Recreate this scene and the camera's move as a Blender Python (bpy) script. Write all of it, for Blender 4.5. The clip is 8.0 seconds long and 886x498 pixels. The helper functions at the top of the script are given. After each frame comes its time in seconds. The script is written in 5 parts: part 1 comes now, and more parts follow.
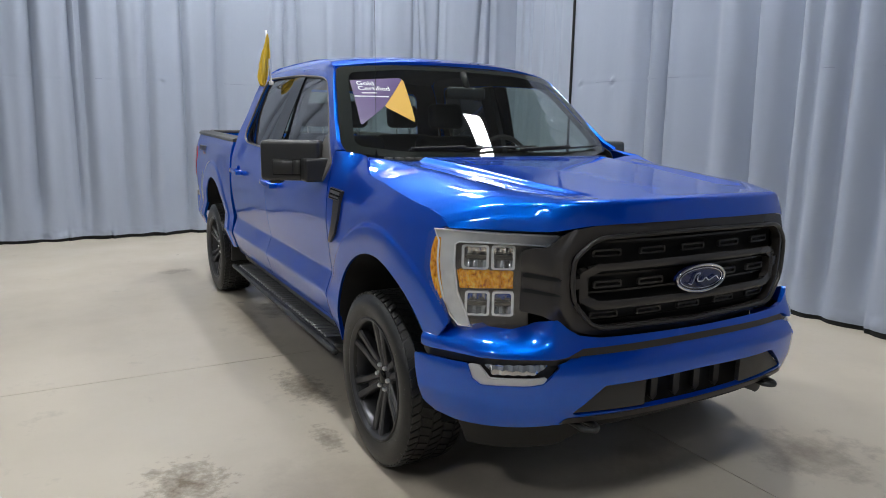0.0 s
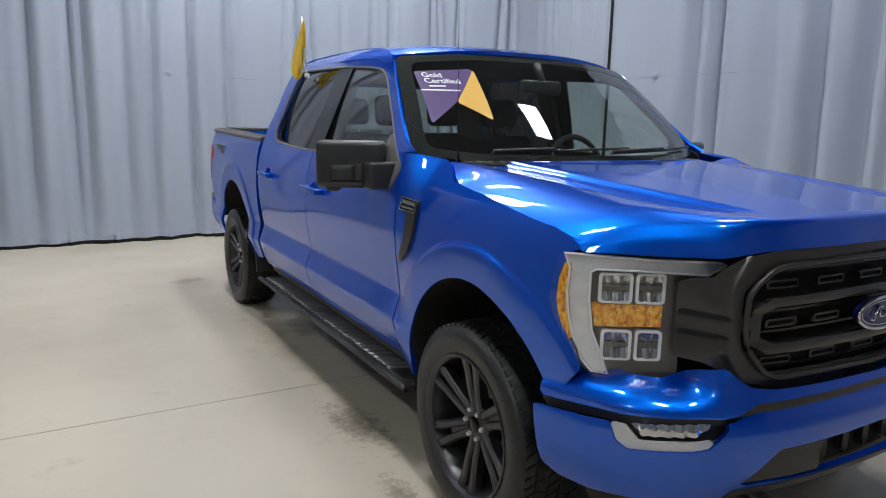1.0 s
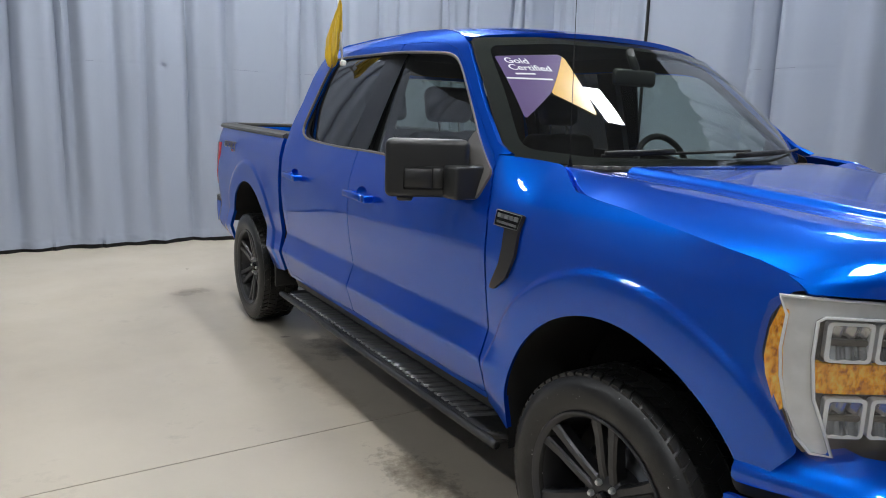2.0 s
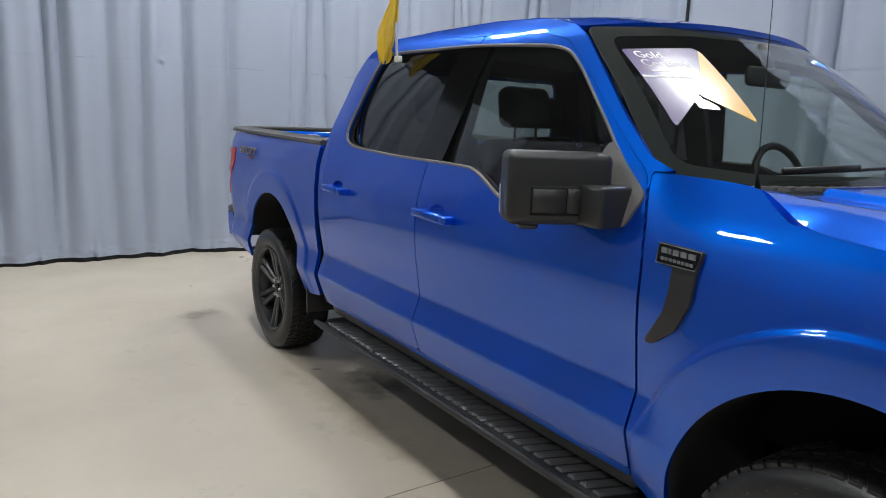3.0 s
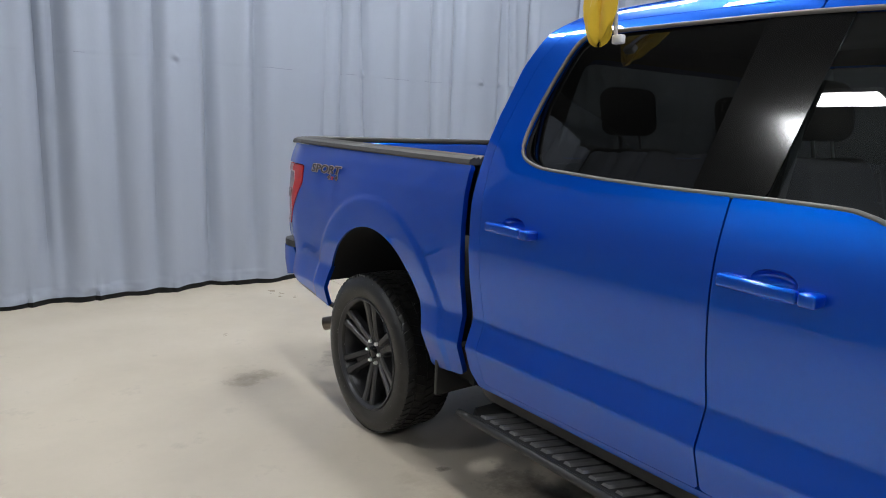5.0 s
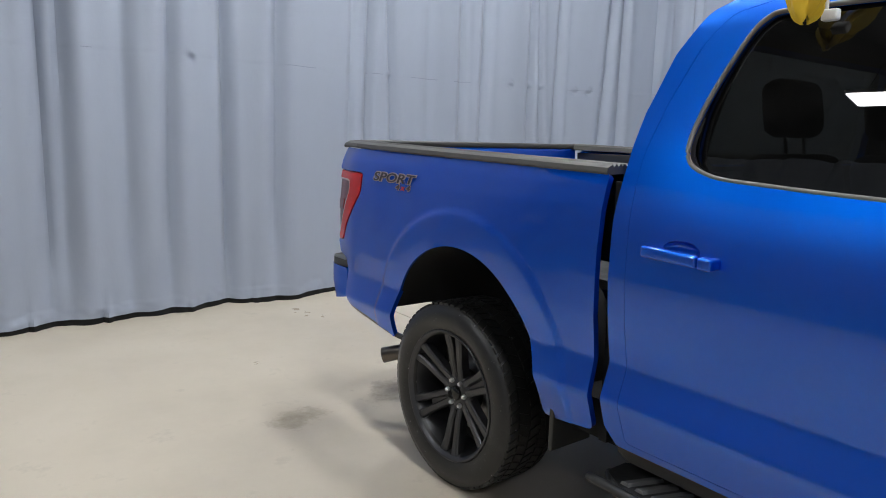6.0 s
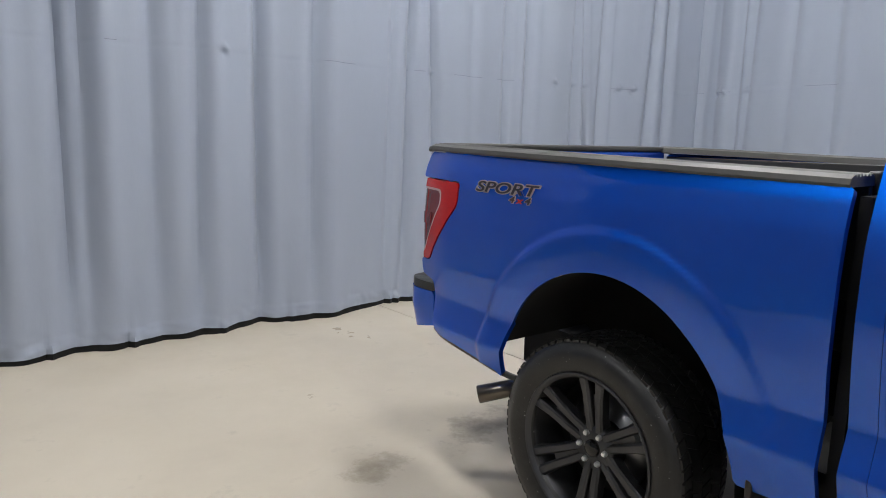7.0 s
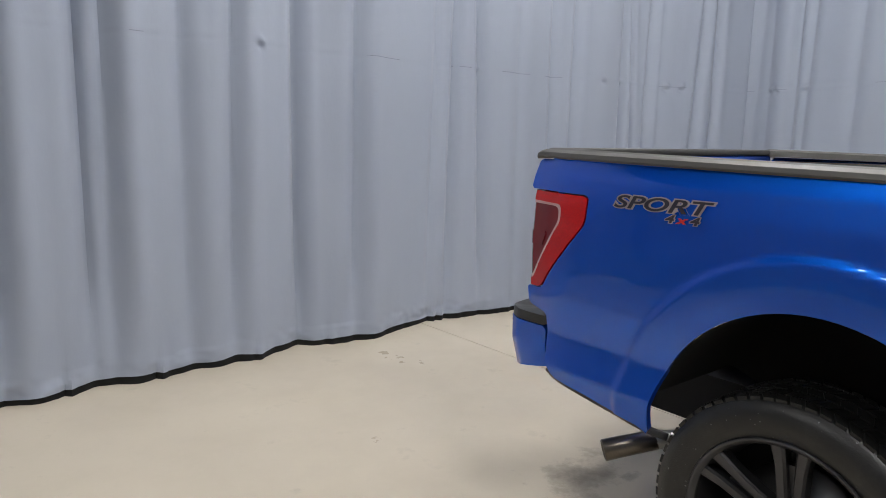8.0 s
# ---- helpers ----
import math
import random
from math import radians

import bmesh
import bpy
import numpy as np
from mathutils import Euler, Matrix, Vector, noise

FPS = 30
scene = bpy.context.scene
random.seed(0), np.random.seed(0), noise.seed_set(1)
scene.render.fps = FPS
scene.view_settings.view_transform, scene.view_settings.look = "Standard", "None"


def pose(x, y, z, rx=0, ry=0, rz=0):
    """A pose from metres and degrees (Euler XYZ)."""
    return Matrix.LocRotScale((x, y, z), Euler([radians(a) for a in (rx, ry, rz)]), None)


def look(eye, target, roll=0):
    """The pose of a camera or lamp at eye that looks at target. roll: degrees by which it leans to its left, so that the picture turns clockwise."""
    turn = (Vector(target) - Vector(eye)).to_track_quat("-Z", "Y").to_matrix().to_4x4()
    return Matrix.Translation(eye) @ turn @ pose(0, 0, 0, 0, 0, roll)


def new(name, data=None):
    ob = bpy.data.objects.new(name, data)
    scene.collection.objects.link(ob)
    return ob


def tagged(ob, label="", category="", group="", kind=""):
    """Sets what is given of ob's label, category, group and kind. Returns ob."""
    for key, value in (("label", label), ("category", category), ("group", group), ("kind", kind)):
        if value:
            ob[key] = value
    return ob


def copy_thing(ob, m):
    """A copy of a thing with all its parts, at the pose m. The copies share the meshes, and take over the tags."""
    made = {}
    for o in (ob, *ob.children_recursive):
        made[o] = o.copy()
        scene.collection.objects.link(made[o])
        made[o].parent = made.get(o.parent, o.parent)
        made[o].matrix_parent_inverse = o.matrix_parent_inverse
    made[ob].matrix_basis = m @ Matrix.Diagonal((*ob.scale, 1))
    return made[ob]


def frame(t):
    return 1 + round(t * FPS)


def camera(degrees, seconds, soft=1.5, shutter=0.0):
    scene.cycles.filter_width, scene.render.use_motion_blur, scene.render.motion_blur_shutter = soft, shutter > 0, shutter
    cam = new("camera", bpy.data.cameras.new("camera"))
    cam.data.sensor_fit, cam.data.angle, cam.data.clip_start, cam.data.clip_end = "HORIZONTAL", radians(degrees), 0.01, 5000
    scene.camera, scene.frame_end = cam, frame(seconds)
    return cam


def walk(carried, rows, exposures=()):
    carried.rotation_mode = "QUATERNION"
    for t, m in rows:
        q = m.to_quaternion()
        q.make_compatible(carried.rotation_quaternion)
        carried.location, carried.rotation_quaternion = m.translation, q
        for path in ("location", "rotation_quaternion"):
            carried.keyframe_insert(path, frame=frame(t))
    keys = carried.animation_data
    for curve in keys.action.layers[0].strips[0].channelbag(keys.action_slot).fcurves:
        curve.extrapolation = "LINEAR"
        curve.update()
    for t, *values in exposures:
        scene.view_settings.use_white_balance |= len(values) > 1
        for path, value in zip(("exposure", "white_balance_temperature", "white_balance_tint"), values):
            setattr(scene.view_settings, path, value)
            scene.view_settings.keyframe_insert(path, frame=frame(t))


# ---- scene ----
cam = camera(66.0, 8.0, soft=1.0)
PATH = [
    (0, (-2.152, -2.74, 1.546), (-1.198, -1.019, 1.188), 1.0),
    (0.5, (-2.217, -2.41, 1.541), (-1.25, -0.696, 1.187), 1.3),
    (1, (-2.284, -2.07, 1.541), (-1.303, -0.365, 1.177), 1.2),
    (2.5, (-2.417, -0.99, 1.511), (-1.359, 0.667, 1.147), 2.0),
    (3, (-2.478, -0.64, 1.52), (-1.393, 1.001, 1.16), 2.0),
    (3.5, (-2.511, -0.264, 1.516), (-1.403, 1.363, 1.161), 2.0),
    (4, (-2.542, 0.079, 1.509), (-1.424, 1.701, 1.161), 1.9),
    (4.5, (-2.577, 0.451, 1.516), (-1.441, 2.06, 1.169), 1.8),
    (6, (-2.69, 1.517, 1.49), (-1.494, 3.086, 1.162), 1.6),
    (6.5, (-2.737, 1.861, 1.485), (-1.531, 3.423, 1.159), 1.5),
    (7, (-2.782, 2.234, 1.479), (-1.563, 3.786, 1.157), 1.4),
    (7.5, (-2.798, 2.595, 1.475), (-1.572, 4.141, 1.151), 1.3),
    (8, (-2.823, 2.925, 1.482), (-1.585, 4.463, 1.163), 1.1),
]
walk(cam, [(t, look(eye, target, roll)) for t, eye, target, roll in PATH], [(0, 0.0, 6500, 10), (6, 0.0, 6550, 10), (8, -0.06, 6850, 12)])

# ---- room sizes ----
BACK_Y, RIGHT_X, LEFT_X, FRONT_Y, TOP_Z, LAMP_Z = 7.15, 3.25, -5.1, -7.0, 4.0, 5.5

# ---- world and exposure ----
world = bpy.data.worlds.new("world")
scene.world = world
world.use_nodes = True
world.node_tree.nodes["Background"].inputs[0].default_value = (0.5, 0.55, 0.62, 1)
world.node_tree.nodes["Background"].inputs[1].default_value = 0.02
PANEL_GLOW = 70.0


# ---- materials ----
class Mat:
    """A small wrapper round a Principled material."""

    def __init__(self, name, color=(0.5, 0.5, 0.5), rough=0.5, metal=0.0, **more):
        self.m = bpy.data.materials.new(name)
        self.m.use_nodes = True
        self.nodes, self.links = self.m.node_tree.nodes, self.m.node_tree.links
        self.b = self.nodes["Principled BSDF"]
        self.set("Base Color", (*color, 1)).set("Roughness", rough).set("Metallic", metal)
        for k, v in more.items():
            self.set(k.replace("_", " "), v)

    def set(self, socket, value):
        self.b.inputs[socket].default_value = value
        return self

    def coords(self, kind="Object", scale=(1, 1, 1)):
        tc = self.nodes.new("ShaderNodeTexCoord")
        mp = self.nodes.new("ShaderNodeMapping")
        mp.inputs["Scale"].default_value = scale
        self.links.new(tc.outputs[kind], mp.inputs[0])
        return mp.outputs[0]

    def noise(self, size, detail=4, rough=0.55, scale=(1, 1, 1), distort=0.0):
        n = self.nodes.new("ShaderNodeTexNoise")
        n.inputs["Scale"].default_value = size
        n.inputs["Detail"].default_value = detail
        n.inputs["Roughness"].default_value = rough
        n.inputs["Distortion"].default_value = distort
        self.links.new(self.coords(scale=scale), n.inputs["Vector"])
        return n.outputs["Fac"]

    def ramp(self, fac, stops):
        r = self.nodes.new("ShaderNodeValToRGB")
        e = r.color_ramp.elements
        while len(e) < len(stops):
            e.new(0.5)
        for el, (p, c) in zip(e, stops):
            el.position = p
            el.color = (*c, 1) if len(c) == 3 else c
        self.links.new(fac, r.inputs[0])
        return r.outputs[0]

    def mix(self, fac, a, b, mode="MIX"):
        n = self.nodes.new("ShaderNodeMix")
        n.data_type, n.blend_type = "RGBA", mode
        for sock, v in ((n.inputs[0], fac), (n.inputs[6], a), (n.inputs[7], b)):
            if hasattr(v, "is_output"):
                self.links.new(v, sock)
            else:
                sock.default_value = (*v, 1) if isinstance(v, tuple) else v
        return n.outputs[2]

    def to(self, out, socket):
        self.links.new(out, self.b.inputs[socket])
        return self

    def bump(self, fac, strength, distance=0.01):
        n = self.nodes.new("ShaderNodeBump")
        n.inputs["Strength"].default_value = strength
        n.inputs["Distance"].default_value = distance
        self.links.new(fac, n.inputs["Height"])
        self.links.new(n.outputs[0], self.b.inputs["Normal"])
        return self


def grey(v):
    return (v, v, v)


# bright metal flakes over a deep blue ground, under one clear coat
PAINT = Mat("blue_paint", (0.0, 0.13, 0.62), 0.38, 1.0, Coat_Weight=1.0, Coat_Roughness=0.006, Coat_IOR=1.62)
PAINT.to(PAINT.mix(PAINT.noise(1800, 1), (0.0, 0.140, 0.74), (0.0, 0.212, 1.0)), "Base Color")
PAINT.to(PAINT.ramp(PAINT.noise(3.0, 5), [(0.35, grey(0.36)), (0.75, grey(0.39))]), "Roughness")
_ground, _blend = PAINT.nodes.new("ShaderNodeBsdfPrincipled"), PAINT.nodes.new("ShaderNodeMixShader")
for _socket, _value in (("Base Color", (0.0005, 0.025, 0.35, 1)), ("Roughness", 0.5), ("Specular IOR Level", 0.0), ("Coat Weight", 1.0), ("Coat Roughness", 0.006), ("Coat IOR", 1.62)):
    _ground.inputs[_socket].default_value = _value
_blend.inputs[0].default_value = 0.52
PAINT.links.new(_ground.outputs[0], _blend.inputs[1])
PAINT.links.new(PAINT.b.outputs[0], _blend.inputs[2])
PAINT.links.new(_blend.outputs[0], PAINT.nodes["Material Output"].inputs[0])
BLACK = Mat("black_plastic", grey(0.026), 0.5)
BLACK.bump(BLACK.noise(900, 2), 0.15, 0.001)
BLACK.to(BLACK.ramp(BLACK.noise(14, 5), [(0.3, grey(0.34)), (0.8, grey(0.5))]), "Roughness")
GLOSS = Mat("gloss_black", grey(0.006), 0.10)
DARK = Mat("dark_liner", grey(0.006), 0.9)
RUBBER = Mat("rubber", grey(0.02), 0.40)
RUBBER.to(RUBBER.mix(RUBBER.ramp(RUBBER.noise(75, 2, 0.6), [(0.715, grey(0.0)), (0.75, grey(1.0))]), RUBBER.mix(RUBBER.ramp(RUBBER.noise(9, 7, 0.7), [(0.52, grey(0.0)), (0.75, grey(1.0))]), (0.013, 0.0128, 0.0126), (0.028, 0.0275, 0.027)), (0.25, 0.25, 0.25)), "Base Color")
RUBBER.bump(RUBBER.noise(260, 3), 0.3, 0.002)
RIM = Mat("dark_alloy", (0.075, 0.075, 0.08), 0.34, 0.75)
RIM.to(RIM.ramp(RIM.noise(22, 6, 0.7), [(0.3, grey(0.28)), (0.8, grey(0.5))]), "Roughness")
CHROME = Mat("chrome", grey(0.75), 0.12, 1.0)
STEEL = Mat("steel", grey(0.32), 0.38, 1.0)
GREYTRIM = Mat("grey_trim", (0.15, 0.142, 0.135), 0.42)
MESHBLACK = Mat("grille_black", (0.040, 0.036, 0.034), 0.23)
GUN = Mat("gunmetal_trim", (0.05, 0.047, 0.045), 0.35, 0.4)
CLOTH = Mat("seat_cloth", (0.022, 0.022, 0.023), 0.9)
SILVER = Mat("silver_plastic", grey(0.55), 0.3, 0.3)


def glass(name, tint, dust=0.009, shine_least=0.062):
    m = bpy.data.materials.new(name)
    m.use_nodes = True
    n, l = m.node_tree.nodes, m.node_tree.links
    n.clear()
    out, mix = n.new("ShaderNodeOutputMaterial"), n.new("ShaderNodeMixShader")
    see, shine, lw = n.new("ShaderNodeBsdfTransparent"), n.new("ShaderNodeBsdfGlossy"), n.new("ShaderNodeLayerWeight")
    power, scale = n.new("ShaderNodeMath"), n.new("ShaderNodeMath")
    see.inputs[0].default_value = (*tint, 1)
    shine.inputs[0].default_value, shine.inputs[1].default_value = (1, 1, 1, 1), 0.0
    lw.inputs[0].default_value = 0.5
    power.operation, scale.operation = "POWER", "MULTIPLY_ADD"
    power.inputs[1].default_value = 4.5
    scale.inputs[1].default_value, scale.inputs[2].default_value = 0.9, shine_least
    l.new(lw.outputs["Facing"], power.inputs[0]), l.new(power.outputs[0], scale.inputs[0]), l.new(scale.outputs[0], mix.inputs[0])
    film, layer, grime, ramp = n.new("ShaderNodeBsdfDiffuse"), n.new("ShaderNodeMixShader"), n.new("ShaderNodeTexNoise"), n.new("ShaderNodeMath")
    film.inputs[0].default_value = (0.75, 0.76, 0.74, 1)
    grime.inputs["Scale"].default_value, grime.inputs["Detail"].default_value = 4.0, 6
    ramp.operation = "MULTIPLY"
    ramp.inputs[1].default_value = 2 * dust
    l.new(grime.outputs[0], ramp.inputs[0]), l.new(ramp.outputs[0], layer.inputs[0]), l.new(see.outputs[0], layer.inputs[1]), l.new(film.outputs[0], layer.inputs[2])
    l.new(layer.outputs[0], mix.inputs[1]), l.new(shine.outputs[0], mix.inputs[2]), l.new(mix.outputs[0], out.inputs[0])

    class G:
        pass

    g = G()
    g.m = m
    return g


GLASS_CLEAR = glass("windscreen_glass", (0.78, 0.85, 0.81), dust=0.006)
GLASS_SIDE = glass("side_glass", (0.56, 0.63, 0.59), shine_least=0.095)
GLASS_TINT = glass("tinted_glass", (0.052, 0.05, 0.048), dust=0.004)
GLASS_REAR = glass("rear_glass", (0.46, 0.52, 0.49))
LENS_CLEAR = glass("lamp_lens", (0.95, 0.96, 0.96), dust=0.01)


def glow(name, color, power):
    m = Mat(name, color, 0.4)
    m.set("Emission Color", (*color, 1)).set("Emission Strength", power)
    return m


CURTAIN = Mat("curtain_fabric", (0.36, 0.39, 0.455), 0.8, Sheen_Weight=0.15)
CURTAIN.to(CURTAIN.mix(CURTAIN.noise(0.9, 6, 0.6, (1, 1, 0.35)), (0.282, 0.320, 0.397), (0.370, 0.410, 0.490)), "Base Color")
SEAM = Mat("seam_thread", (0.20, 0.21, 0.25), 0.9)
# shaded copy of the curtain fabric: dim light put into the cloth colour
CURTAIN_SHADED = Mat("shaded_curtain_fabric", (0.17, 0.185, 0.21), 0.85)
CURTAIN_SHADED.to(CURTAIN_SHADED.mix(CURTAIN_SHADED.noise(0.9, 6, 0.6, (1, 1, 0.35)), (0.16, 0.175, 0.20), (0.24, 0.26, 0.295)), "Base Color")
CURTAIN.bump(CURTAIN.noise(5, 4, 0.5, (1, 1, 0.5), 0.3), 0.25, 0.02)

FLOOR = Mat("concrete_floor", (0.6, 0.54, 0.46), 0.35)


def stain_and_shade(color, x, y, rx, ry, turn, tone, reach=0.7, size=6.0):
    """A ragged-edged darker patch on the floor; serves real stains and shade painted as colour."""
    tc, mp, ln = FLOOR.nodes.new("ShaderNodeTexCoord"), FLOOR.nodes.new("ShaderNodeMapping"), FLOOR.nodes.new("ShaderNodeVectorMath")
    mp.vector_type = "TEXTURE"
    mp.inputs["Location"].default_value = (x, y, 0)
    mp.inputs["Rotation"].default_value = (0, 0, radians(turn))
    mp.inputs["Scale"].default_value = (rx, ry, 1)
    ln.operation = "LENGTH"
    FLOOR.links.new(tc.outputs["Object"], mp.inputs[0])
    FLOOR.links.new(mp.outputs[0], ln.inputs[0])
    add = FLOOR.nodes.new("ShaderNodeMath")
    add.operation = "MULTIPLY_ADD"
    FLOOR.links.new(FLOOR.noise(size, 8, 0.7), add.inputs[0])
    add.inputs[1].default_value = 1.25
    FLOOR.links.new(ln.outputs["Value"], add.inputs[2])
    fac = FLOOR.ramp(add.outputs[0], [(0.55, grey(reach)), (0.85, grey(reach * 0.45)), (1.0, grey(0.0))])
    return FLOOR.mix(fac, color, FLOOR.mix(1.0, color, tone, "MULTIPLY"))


_col = FLOOR.ramp(FLOOR.noise(0.45, 7, 0.62), [(0.3, (0.43, 0.378, 0.305)), (0.52, (0.53, 0.468, 0.378)), (0.75, (0.59, 0.525, 0.43))])
_spots = FLOOR.ramp(FLOOR.noise(3.6, 9, 0.68), [(0.60, grey(1.0)), (0.74, grey(0.78))])
_col = FLOOR.mix(1.0, _col, _spots, "MULTIPLY")
_specks = FLOOR.ramp(FLOOR.noise(38, 6, 0.8), [(0.70, grey(1.0)), (0.76, grey(0.55))])
_col = FLOOR.mix(1.0, _col, _specks, "MULTIPLY")
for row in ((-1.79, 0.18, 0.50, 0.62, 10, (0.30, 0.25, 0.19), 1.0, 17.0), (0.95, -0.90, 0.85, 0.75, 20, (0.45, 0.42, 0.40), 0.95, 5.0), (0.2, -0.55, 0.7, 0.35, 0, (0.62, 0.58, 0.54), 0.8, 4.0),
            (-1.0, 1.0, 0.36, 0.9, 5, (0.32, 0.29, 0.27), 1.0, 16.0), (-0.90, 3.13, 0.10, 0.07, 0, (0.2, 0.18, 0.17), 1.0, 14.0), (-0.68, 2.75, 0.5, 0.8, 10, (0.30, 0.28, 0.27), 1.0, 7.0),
            # second: shadow and wet floor by the rear wheel, put into the colour
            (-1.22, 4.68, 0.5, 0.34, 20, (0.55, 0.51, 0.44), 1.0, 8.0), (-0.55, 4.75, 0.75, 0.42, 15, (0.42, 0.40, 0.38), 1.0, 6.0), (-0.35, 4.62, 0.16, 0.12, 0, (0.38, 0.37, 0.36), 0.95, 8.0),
            # first: running board's shadow; last: dimmer foreground; both painted into the floor colour
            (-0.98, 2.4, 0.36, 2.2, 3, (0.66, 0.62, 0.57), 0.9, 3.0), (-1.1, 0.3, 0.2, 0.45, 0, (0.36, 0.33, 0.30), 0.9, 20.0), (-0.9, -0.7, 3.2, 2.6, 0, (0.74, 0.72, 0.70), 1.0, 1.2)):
    _col = stain_and_shade(_col, *row)
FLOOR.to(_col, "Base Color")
FLOOR.to(FLOOR.ramp(FLOOR.noise(1.3, 7, 0.6), [(0.3, grey(0.27)), (0.75, grey(0.5))]), "Roughness")
FLOOR.bump(FLOOR.noise(35, 6), 0.06, 0.004)


# ---- mesh helpers ----
def part(name, data, material, parent=None, label="", thick=0.0, smooth=True, bevel=0.0):
    """Links verts and faces (or a mesh) as ONE object, under a thing or a part."""
    if isinstance(data, bpy.types.Mesh):
        me = data
    else:
        me = bpy.data.meshes.new(name)
        me.from_pydata([tuple(v) for v in data[0]], [], [tuple(f) for f in data[1]])
    me.validate()
    if smooth:
        me.polygons.foreach_set("use_smooth", [True] * len(me.polygons))
    me.materials.clear()
    me.materials.append(material.m)
    ob = new(name, me)
    if parent is not None:
        ob.parent = parent
    if thick:
        so = ob.modifiers.new("solid", "SOLIDIFY")
        so.thickness, so.offset = thick, -1.0
        if smooth:
            es = ob.modifiers.new("crisp", "EDGE_SPLIT")
            es.split_angle = radians(48)
    if bevel:
        be = ob.modifiers.new("bevel", "BEVEL")
        be.width, be.segments, be.limit_method, be.angle_limit = bevel, 2, "ANGLE", radians(35)
        me.polygons.foreach_set("use_smooth", [False] * len(me.polygons))
    if label:
        ob["label"] = label
    return ob


def empty(name, place=(0, 0, 0), parent=None):
    ob = new(name)
    ob.empty_display_size = 0.1
    ob.location = place
    if parent is not None:
        ob.parent = parent
    return ob


def merged(*datas):
    vs, fs = [], []
    for v, f in datas:
        n = len(vs)
        vs += [tuple(p) for p in v]
        fs += [tuple(i + n for i in q) for q in f]
    return vs, fs


def moved(data, m):
    return [tuple(m @ Vector(v)) for v in data[0]], data[1]


def mirrored(data):
    return [(-v[0], v[1], v[2]) for v in data[0]], [tuple(reversed(f)) for f in data[1]]


def box(x0, x1, y0, y1, z0, z1):
    v = [(x, y, z) for x in (x0, x1) for y in (y0, y1) for z in (z0, z1)]
    return v, [(0, 1, 3, 2), (4, 6, 7, 5), (0, 4, 5, 1), (2, 3, 7, 6), (0, 2, 6, 4), (1, 5, 7, 3)]


def rounded_box(x0, x1, y0, y1, z0, z1, r=0.02, seg=3):
    bm = bmesh.new()
    v, f = box(x0, x1, y0, y1, z0, z1)
    vs = [bm.verts.new(p) for p in v]
    for q in f:
        bm.faces.new([vs[i] for i in q])
    bmesh.ops.recalc_face_normals(bm, faces=bm.faces)
    bmesh.ops.bevel(bm, geom=bm.edges[:], offset=r, segments=seg, profile=0.5, affect="EDGES")
    bm.verts.index_update()
    out = [tuple(p.co) for p in bm.verts], [tuple(p.index for p in q.verts) for q in bm.faces]
    bm.free()
    return out


def lathe(profile, n=64, axis="x", closed=False):
    """Profile rows of (along, radius), turned round an axis."""
    vs, fs, k = [], [], len(profile)
    for i in range(n):
        a = 2 * math.pi * i / n
        for h, r in profile:
            p, q = r * math.cos(a), r * math.sin(a)
            vs.append({"x": (h, p, q), "y": (p, h, q), "z": (p, q, h)}[axis])
    for i in range(n):
        for j in range(k if closed else k - 1):
            a, b = i * k + j, i * k + (j + 1) % k
            c, d = ((i + 1) % n) * k + (j + 1) % k, ((i + 1) % n) * k + j
            fs.append((a, d, c, b))
    return vs, fs


def tube(points, radius, n=8, closed=False, flat=1.0):
    """A round or flattened bar along points; radius may be a list."""
    pts = [Vector(p) for p in points]
    k = len(pts)
    vs, fs = [], []
    for i, p in enumerate(pts):
        a = pts[(i - 1) % k] if closed or i else pts[i]
        b = pts[(i + 1) % k] if closed or i < k - 1 else pts[i]
        t = (b - a).normalized()
        up = Vector((0, 0, 1)) if abs(t.z) < 0.9 else Vector((0, 1, 0))
        s = t.cross(up).normalized()
        u = s.cross(t)
        r = radius[i] if isinstance(radius, (list, tuple)) else radius
        for j in range(n):
            w = 2 * math.pi * j / n
            vs.append(p + s * r * math.cos(w) + u * r * flat * math.sin(w))
    for i in range(k if closed else k - 1):
        for j in range(n):
            a, b = i * n + j, i * n + (j + 1) % n
            c, d = ((i + 1) % k) * n + (j + 1) % n, ((i + 1) % k) * n + j
            fs.append((a, b, c, d))
    if not closed:
        fs += [tuple(reversed(range(n))), tuple(range((k - 1) * n, k * n))]
    return vs, fs


def spline(points, n=10, closed=False):
    """Catmull-Rom through 2D or 3D points."""
    P = np.array(points, float)
    k = len(P)
    out = []
    for i in range(k if closed else k - 1):
        if closed:
            a, b, c, d = P[i - 1], P[i], P[(i + 1) % k], P[(i + 2) % k]
        else:
            a = P[i - 1] if i else 2 * P[0] - P[1]
            b, c = P[i], P[i + 1]
            d = P[i + 2] if i + 2 < k else 2 * P[-1] - P[-2]
        for j in range(n):
            s = j / n
            out.append(0.5 * (2 * b + (c - a) * s + (2 * a - 5 * b + 4 * c - d) * s * s + (3 * b - a - 3 * c + d) * s**3))
    if not closed:
        out.append(P[-1])
    return np.array(out)


